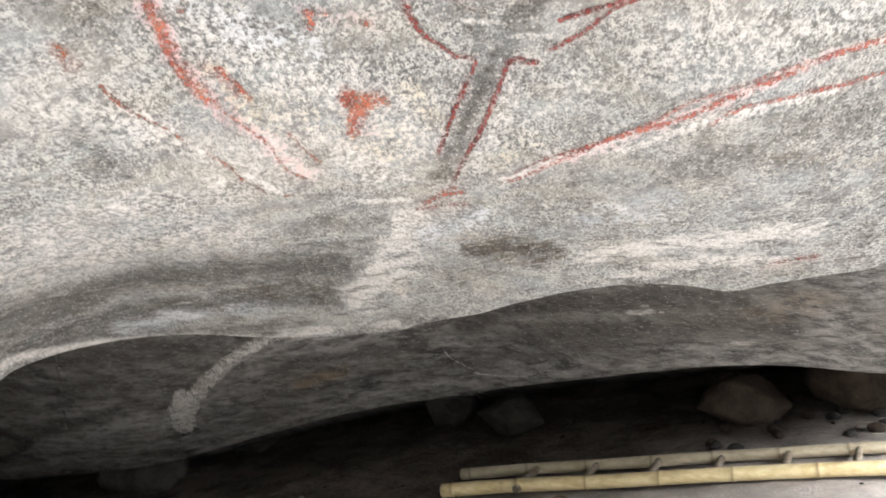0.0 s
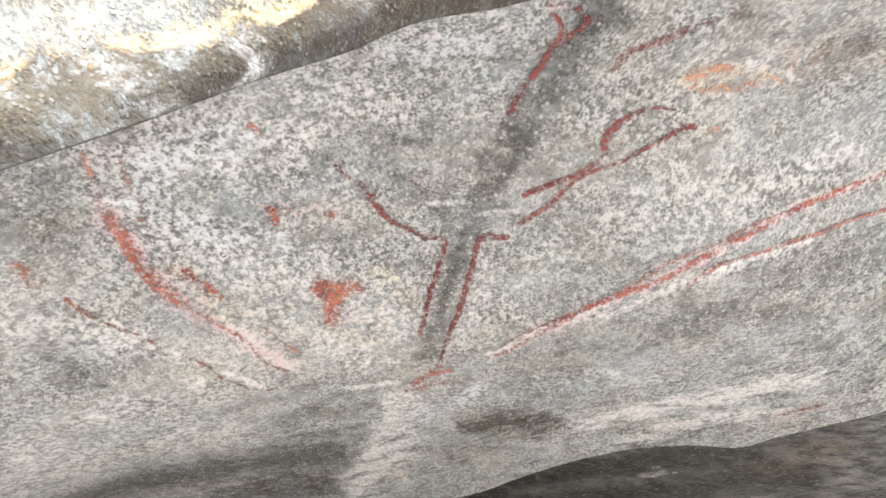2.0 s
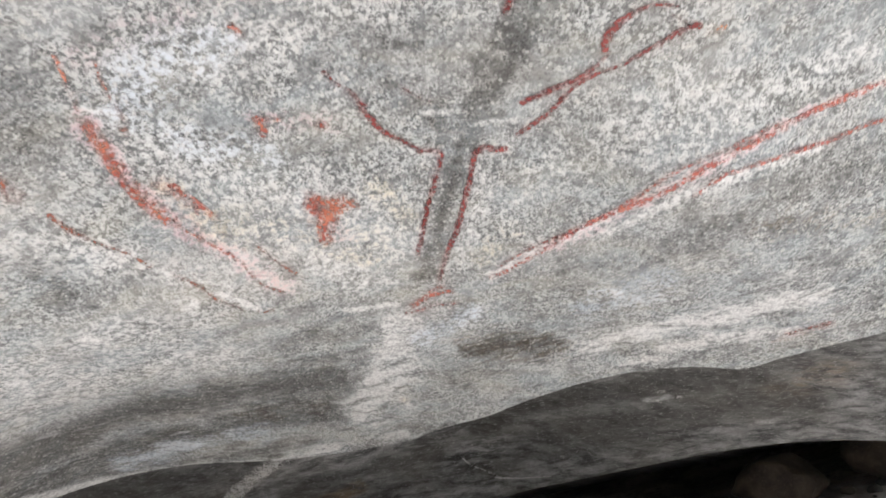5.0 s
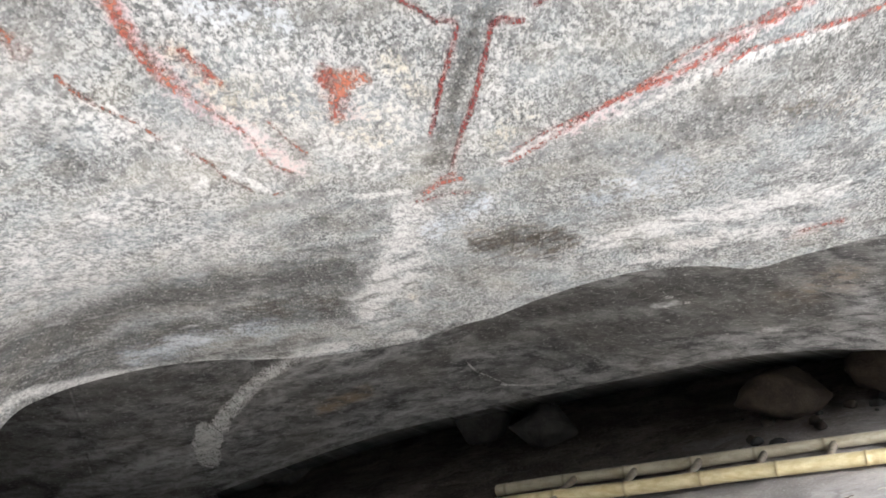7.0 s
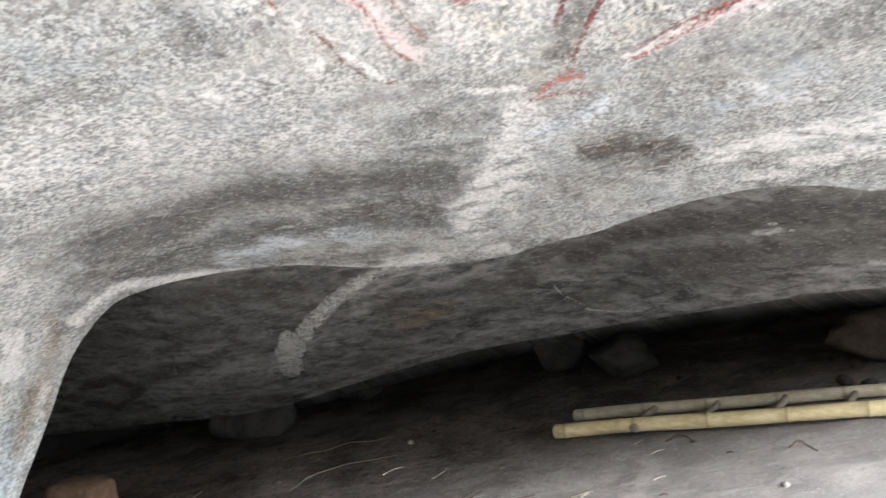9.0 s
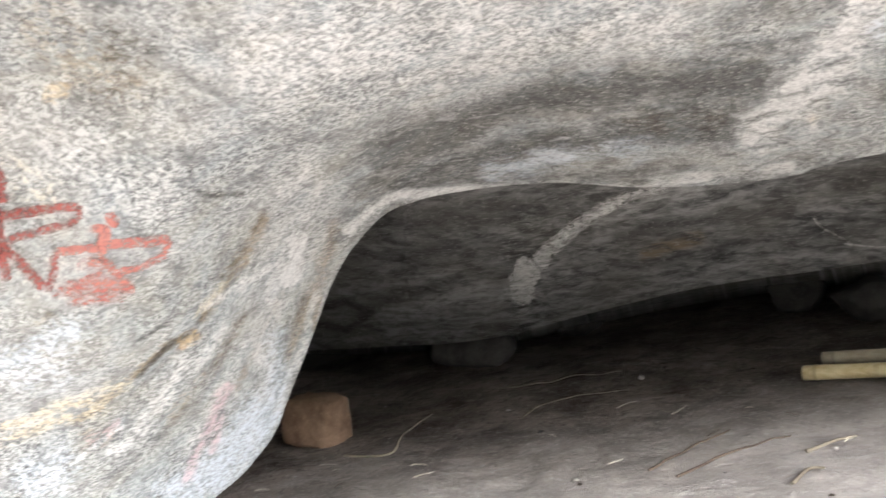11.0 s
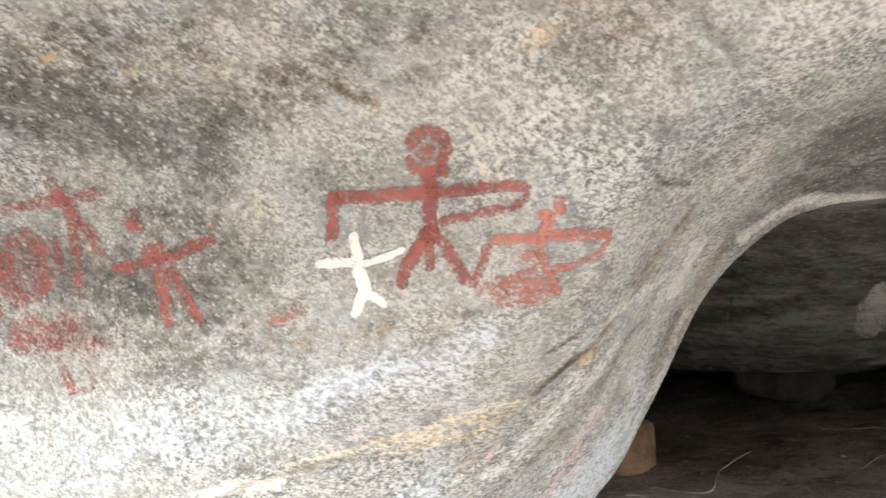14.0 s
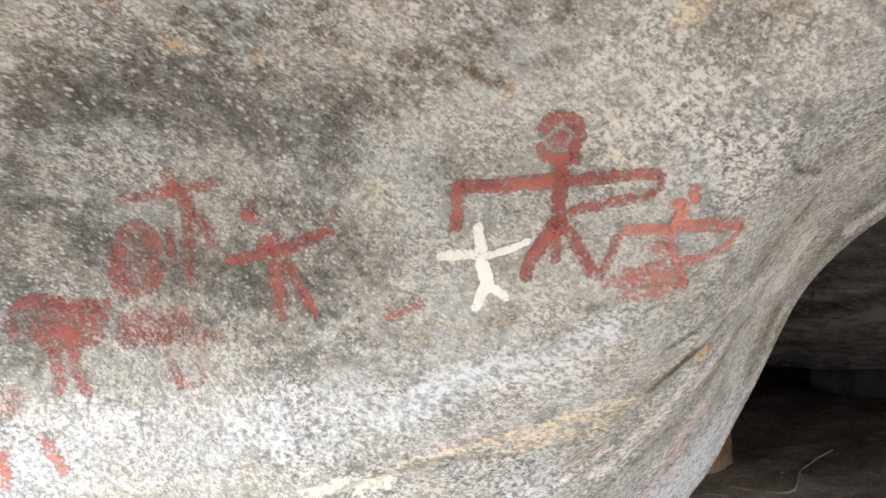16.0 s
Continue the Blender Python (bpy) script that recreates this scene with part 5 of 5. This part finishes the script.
mark = Painting("small pale mineral specks on dark rock", VEIN, LOBE, VEINS)
mark.stroke(11.4, 0.4, (16.47, 1.34), (17.24, 1.25))
mark.stroke(12.8, 0.5, (17.97, 1.54), (18.54, 1.39))
mark.stroke(15.1, 0.5, (21.6, -0.33), (22.06, -0.28))
mark.stroke(13.4, 0.5, (22.35, -0.29), (22.76, -0.36))
mark.stroke(9.6, 0.5, (16.97, 1.87), (17.75, 1.81))

# ---- things in the recess ----
def part(name, bm, material, parent=None, label=""):
    me = bpy.data.meshes.new(name)
    bm.to_mesh(me)
    bm.free()
    for p in me.polygons:
        p.use_smooth = True
    me.materials.append(material)
    ob = new(name, me)
    if parent:
        ob.parent = parent
    if label:
        tagged(ob, label)
    return ob


def bamboo(name, colour, pale, joint):
    s = Shade(name)
    along = s.noise(22.0, 4, 0.6, 0.1, s.stretched(0.25, 2.5, 2.5))
    col = s.mix(s.ramp(along, 0.3, 0.7), colour, pale)
    col = s.mix(s.ramp(s.noise(7.0, 5, 0.65, 0.3), 0.52, 0.72, 0.0, 0.45), col, (0.36, 0.26, 0.13))
    col = s.mix(s.math("MULTIPLY", s.attr("joint"), 0.75), col, joint)
    s.bump(along, 0.15, 0.004)
    return s.done(col, 0.5)


BAMBOO = bamboo("dry_bamboo", (0.56, 0.44, 0.22), (0.74, 0.63, 0.38), (0.34, 0.25, 0.13))
BAMBOO_GREY = bamboo("weathered_bamboo", (0.46, 0.39, 0.27), (0.64, 0.57, 0.42), (0.30, 0.24, 0.16))
PEG = bamboo("grey_wood_peg", (0.20, 0.165, 0.125), (0.32, 0.27, 0.21), (0.15, 0.12, 0.09))


def pole(name, a, b, radius, gap, material, parent, label="", seed=0.0, bow=0.0):
    """A round pole from a to b; gap: between bamboo joints, 0 for plain wood."""
    a, b = Vector(a), Vector(b)
    length = (b - a).length
    z = (b - a).normalized()
    x = z.orthogonal().normalized()
    y = z.cross(x)
    stops = [0.0, 0.002] + [length * i / 40 for i in range(1, 40)] + [length - 0.002, length]
    joints = []
    if gap:
        at = gap * 0.16
        while at < length - 0.03:
            joints.append(at)
            at += gap * (0.94 + 0.12 * noise.noise(Vector((at * 3, seed, 1))))
        stops += [j + d for j in joints for d in (-0.02, -0.008, -0.003, 0.0, 0.003, 0.008, 0.02)]
    stops = sorted(s for s in stops if 0 <= s <= length)
    bm = bmesh.new()
    weight = bm.verts.layers.float.new("joint")
    rings = []
    for s in stops:
        d = min([abs(s - j) for j in joints] or [1])
        r = radius * (1 - 0.08 * s / length) * (1 + 0.10 * math.exp(-((d / 0.005) ** 2)) - 0.05 * math.exp(-(((d - 0.011) / 0.005) ** 2)))
        r *= 0.90 if s in (0.0, length) else 1.0
        r *= 1 + 0.05 * noise.noise(Vector((s * 5, seed, 0)))
        mid = a + z * s + Vector((0, 0, bow * math.sin(s / length * math.pi))) + x * 0.006 * noise.noise(Vector((s * 2, seed, 4)))
        ring = [bm.verts.new(mid + r * (math.cos(t) * x + math.sin(t) * y)) for t in (i * math.tau / 16 for i in range(16))]
        for v in ring:
            v[weight] = max(math.exp(-((d / 0.006) ** 2)), 0.8 if s in (0.0, length) else 0.0)
        rings.append(ring)
    for p, q in zip(rings, rings[1:]):
        for i in range(16):
            bm.faces.new((p[i], p[(i + 1) % 16], q[(i + 1) % 16], q[i]))
    if gap:
        for ring, sign in ((rings[0], 1), (rings[-1], -1)):
            mid = sum((v.co for v in ring), Vector()) / 16
            inner = [bm.verts.new(mid + (v.co - mid) * 0.72) for v in ring]
            deepest = [bm.verts.new(mid + (v.co - mid) * 0.70 + z * sign * 0.03) for v in ring]
            for i in range(16):
                j = (i + 1) % 16
                bm.faces.new((ring[i], inner[i], inner[j], ring[j]))
                bm.faces.new((inner[i], deepest[i], deepest[j], inner[j]))
            bm.faces.new(deepest)
    else:
        bm.faces.new(rings[0][::-1])
        bm.faces.new(rings[-1])
    return part(name, bm, material, parent, label)


# bamboo ladder lying on the ground
ladder = tagged(new("bamboo_ladder"), "pale bamboo pole ladder with wooden rungs lying on dusty ground", "ladder")
NEAR0, NEAR1 = Vector((-0.075, 4.185, UP - 0.775)), Vector((2.15, 3.345, UP - 0.475))
FAR0, FAR1 = Vector((0.005, 4.375, UP - 0.74)), Vector((2.25, 3.595, UP - 0.435))
pole("rail", NEAR0, NEAR1, 0.0285, 0.30, BAMBOO, ladder, "smooth yellow bamboo rail with raised joints", 1.0, 0.01)
pole("rail", FAR0, FAR1, 0.0245, 0.27, BAMBOO_GREY, ladder, "thinner greyed bamboo rail with raised joints", 5.0, 0.01)
for k in range(9):
    u = 0.140 + 0.1045 * k
    p, q = NEAR0.lerp(NEAR1, u), FAR0.lerp(FAR1, u + 0.004)
    across = (q - p).normalized()
    out = 0.045 if k == 0 else -0.005
    pole("rung", p - across * out + Vector((0, 0, 0.004)), q + across * 0.03 + Vector((0, 0, 0.012)), 0.0155 - 0.001 * (k % 2), 0, PEG, ladder, seed=k * 2.3)


def stone_material(name, low, high):
    s = Shade(name)
    big, small = s.noise(9.0, 5, 0.65, 0.3), s.noise(75.0, 3, 0.6)
    col = s.mix(s.ramp(big, 0.32, 0.68), low, high)
    col = s.mix(s.ramp(small, 0.55, 0.72, 0, 0.4), col, tuple(min(1, v * 1.6) for v in high))
    s.bump(s.math("ADD", s.math("MULTIPLY", big, 0.6), s.math("MULTIPLY", small, 0.4)), 0.6, 0.02)
    return s.done(col, 0.88)


# Tan and grey stone darkened: recess shade is in the colour; pebbles share them.
STONE_TAN_SHADED = stone_material("tan_stone_shaded", (0.034, 0.026, 0.02), (0.075, 0.056, 0.041))
STONE_GREY_SHADED = stone_material("grey_stone_shaded", (0.03, 0.028, 0.026), (0.07, 0.064, 0.058))
CLAY = stone_material("fired_clay", (0.17, 0.105, 0.065), (0.30, 0.20, 0.13))
PALE_CHIP = stone_material("pale_stone", (0.34, 0.31, 0.27), (0.52, 0.48, 0.43))


def stone(name, label, category, at, size, seed, material, box=0.0, turn=0.0, group="", detail=4):
    """A weathered stone on the ground at (x, y): an uneven ball, flattened to facets; box: how square it is."""
    bm = bmesh.new()
    bmesh.ops.create_icosphere(bm, subdivisions=detail, radius=1.0)
    rnd = random.Random(seed)
    cuts = [(Vector((rnd.uniform(-1, 1), rnd.uniform(-1, 1), rnd.uniform(-1, 1))).normalized(), rnd.uniform(0.62, 0.9)) for _ in range(9)]
    for v in bm.verts:
        p = v.co.normalized()
        if box:
            m = max(abs(p.x), abs(p.y), abs(p.z))
            p = p.lerp(p / m * 0.86, box)
        for n, d in cuts:
            k = p.dot(n) - d
            if k > 0:
                p = p - n * k * (0.8 - 0.75 * box)
        p *= 1 + (0.16 * noise.fractal(p * 1.5 + Vector((seed, 0, 0)), 1.0, 2.0, 4) + 0.04 * noise.fractal(p * 6.0 + Vector((0, seed, 0)), 0.8, 2.0, 4)) * (1 - 0.6 * box)
        v.co = Vector((p.x * size[0] / 2, p.y * size[1] / 2, p.z * size[2] / 2))
    low = min(v.co.z for v in bm.verts)
    for v in bm.verts:
        v.co.z -= low
    ob = part(name, bm, material)
    ob.matrix_world = pose(at[0], at[1], floor_at(*at) - 0.012 - 0.02 * size[2], 0, 0, turn)
    return tagged(ob, label, category, group)


def floor_at(x, y):
    p = np.array([[x, y, float(ground_z(x, y))]])
    return float(p[0, 2] + rough(p, 1.3, 0.022)[0] + rough(p, 9.0, 0.010)[0])


stone("stone_block", "square reddish clay block standing on the dusty floor", "block", (-2.02, 4.12), (0.30, 0.24, 0.245), 3, CLAY, box=0.8, turn=-12)
stone("stone_block", "long stone block deep in the recess, shade in its colour", "block", (-1.62, 5.15), (0.50, 0.30, 0.20), 8, STONE_GREY_SHADED, box=0.7, turn=6)
stone("boulder", "rounded tan boulder with the recess shade in its colour", "stone", (1.25, 4.54), (0.44, 0.32, 0.25), 26, STONE_TAN_SHADED, box=0.15, turn=12, group="recess boulders")
stone("boulder", "rounded tan boulder with the recess shade in its colour", "stone", (1.75, 4.50), (0.42, 0.36, 0.30), 24, STONE_TAN_SHADED, turn=-30, group="recess boulders")
stone("boulder", "grey boulder at the back of the recess, shade in its colour", "stone", (-0.07, 5.42), (0.32, 0.30, 0.25), 33, STONE_GREY_SHADED, turn=50, group="recess boulders")
stone("boulder", "grey boulder at the back of the recess, shade in its colour", "stone", (0.24, 5.08), (0.34, 0.30, 0.20), 37, STONE_GREY_SHADED, group="recess boulders")
stone("boulder", "grey boulder at the back of the recess, shade in its colour", "stone", (-1.15, 5.6), (0.30, 0.26, 0.18), 41, STONE_GREY_SHADED, turn=15, group="recess boulders")
rnd = random.Random(5)
for k in range(22):
    x, y = rnd.uniform(0.95, 2.0), rnd.uniform(4.15, 4.5)
    r = rnd.uniform(0.02, 0.055)
    stone("rubble_stone", "small broken stone beside the tan boulders", "stone", (x, y), (r * 1.5, r * 1.2, r), 100 + k, rnd.choice((STONE_TAN_SHADED, STONE_GREY_SHADED, STONE_GREY_SHADED)), 0.3, rnd.uniform(0, 180), "rubble stones", 2)
for k in range(90):
    x, y = rnd.uniform(-2.0, 1.6), rnd.uniform(3.0, 4.9)
    r = rnd.uniform(0.006, 0.02) * (1.6 if k % 9 == 0 else 1)
    stone("pebble", "small pebble lying on the dusty recess floor", "pebble", (x, y), (r * 1.6, r * 1.2, r), 200 + k, rnd.choice((STONE_GREY_SHADED, STONE_TAN_SHADED, PALE_CHIP)), 0.2, rnd.uniform(0, 180), "floor pebbles", 2)


def stick(label, line, radius, material):
    """A dry stick on the ground, along a line of (x, y, lift)."""
    pts = spline(range(len(line)), line, np.linspace(0, len(line) - 1, 14))
    curve = bpy.data.curves.new("stick", "CURVE")
    curve.dimensions, curve.bevel_depth, curve.bevel_resolution, curve.use_fill_caps = "3D", radius, 2, True
    poly = curve.splines.new("POLY")
    poly.points.add(len(pts) - 1)
    for i, (p, (x, y, lift)) in enumerate(zip(poly.points, pts)):
        p.co = (x, y, floor_at(x, y) + lift + radius * 0.6, 1)
        p.radius = 1 - 0.5 * i / len(pts)
    curve.materials.append(material)
    tagged(new("stick", curve), label, "stick", "dry sticks")


STICK_PALE = stone_material("pale_dry_stick", (0.13, 0.105, 0.075), (0.26, 0.22, 0.165))
STICK_DARK = stone_material("dark_root", (0.07, 0.05, 0.04), (0.15, 0.11, 0.08))
STRAW = stone_material("pale_dry_straw", (0.42, 0.37, 0.29), (0.62, 0.57, 0.47))
stick("thin pale dry twig propped on the dusty floor", ((-1.79, 3.87, 0), (-1.58, 3.81, 0), (-1.60, 4.02, 0.01), (-1.53, 4.19, 0.03)), 0.006, STICK_PALE)
stick("long thin root half buried in the dusty floor", ((-1.14, 4.11, 0), (-1.09, 4.24, 0.004), (-0.95, 4.32, 0.004), (-0.74, 4.34, 0)), 0.0035, STICK_PALE)
stick("long thin root half buried in the dusty floor", ((-1.35, 4.61, 0), (-1.14, 4.59, 0.004), (-0.97, 4.61, 0.004), (-0.80, 4.61, 0)), 0.0035, STICK_PALE)
stick("dark forked root lying across dusty rock floor", ((-0.57, 3.42, 0), (-0.48, 3.53, 0.006), (-0.43, 3.58, 0.008), (-0.33, 3.68, 0)), 0.005, STICK_DARK)
stick("dark forked root lying across dusty rock floor", ((-0.48, 3.36, 0), (-0.36, 3.45, 0.006), (-0.26, 3.51, 0.008), (-0.14, 3.60, 0)), 0.005, STICK_DARK)
stick("short pale dry stick lying on dusty floor", ((-0.10, 3.45, 0), (-0.03, 3.49, 0.01), (0.05, 3.54, 0.004)), 0.007, STICK_PALE)
stick("short pale dry stick lying on dusty floor", ((-0.15, 3.20, 0), (-0.10, 3.26, 0.008), (-0.06, 3.27, 0.004)), 0.006, STICK_PALE)
stick("short dark twig lying on dusty floor", ((0.33, 3.92, 0), (0.39, 3.95, 0.01), (0.43, 3.86, 0.004)), 0.005, STICK_DARK)
stick("short dark twig lying on dusty floor", ((0.71, 3.64, 0), (0.75, 3.66, 0.012), (0.78, 3.56, 0.004)), 0.005, STICK_DARK)
rnd = random.Random(11)
for k in range(60):
    x, y, way, long = rnd.uniform(-2.1, 1.7), rnd.uniform(2.9, 4.3), rnd.gauss(0.2, 0.6), rnd.uniform(0.012, 0.045)
    dx, dy = long * math.cos(way), long * math.sin(way)
    straw = STICK_DARK if k % 3 == 0 else STRAW
    stick("tiny dry straw scattered on the dusty floor", ((x - dx, y - dy, 0), (x + 0.2 * dy, y - 0.2 * dx, 0.004), (x + dx, y + dy, 0)), rnd.uniform(0.0014, 0.003), straw)
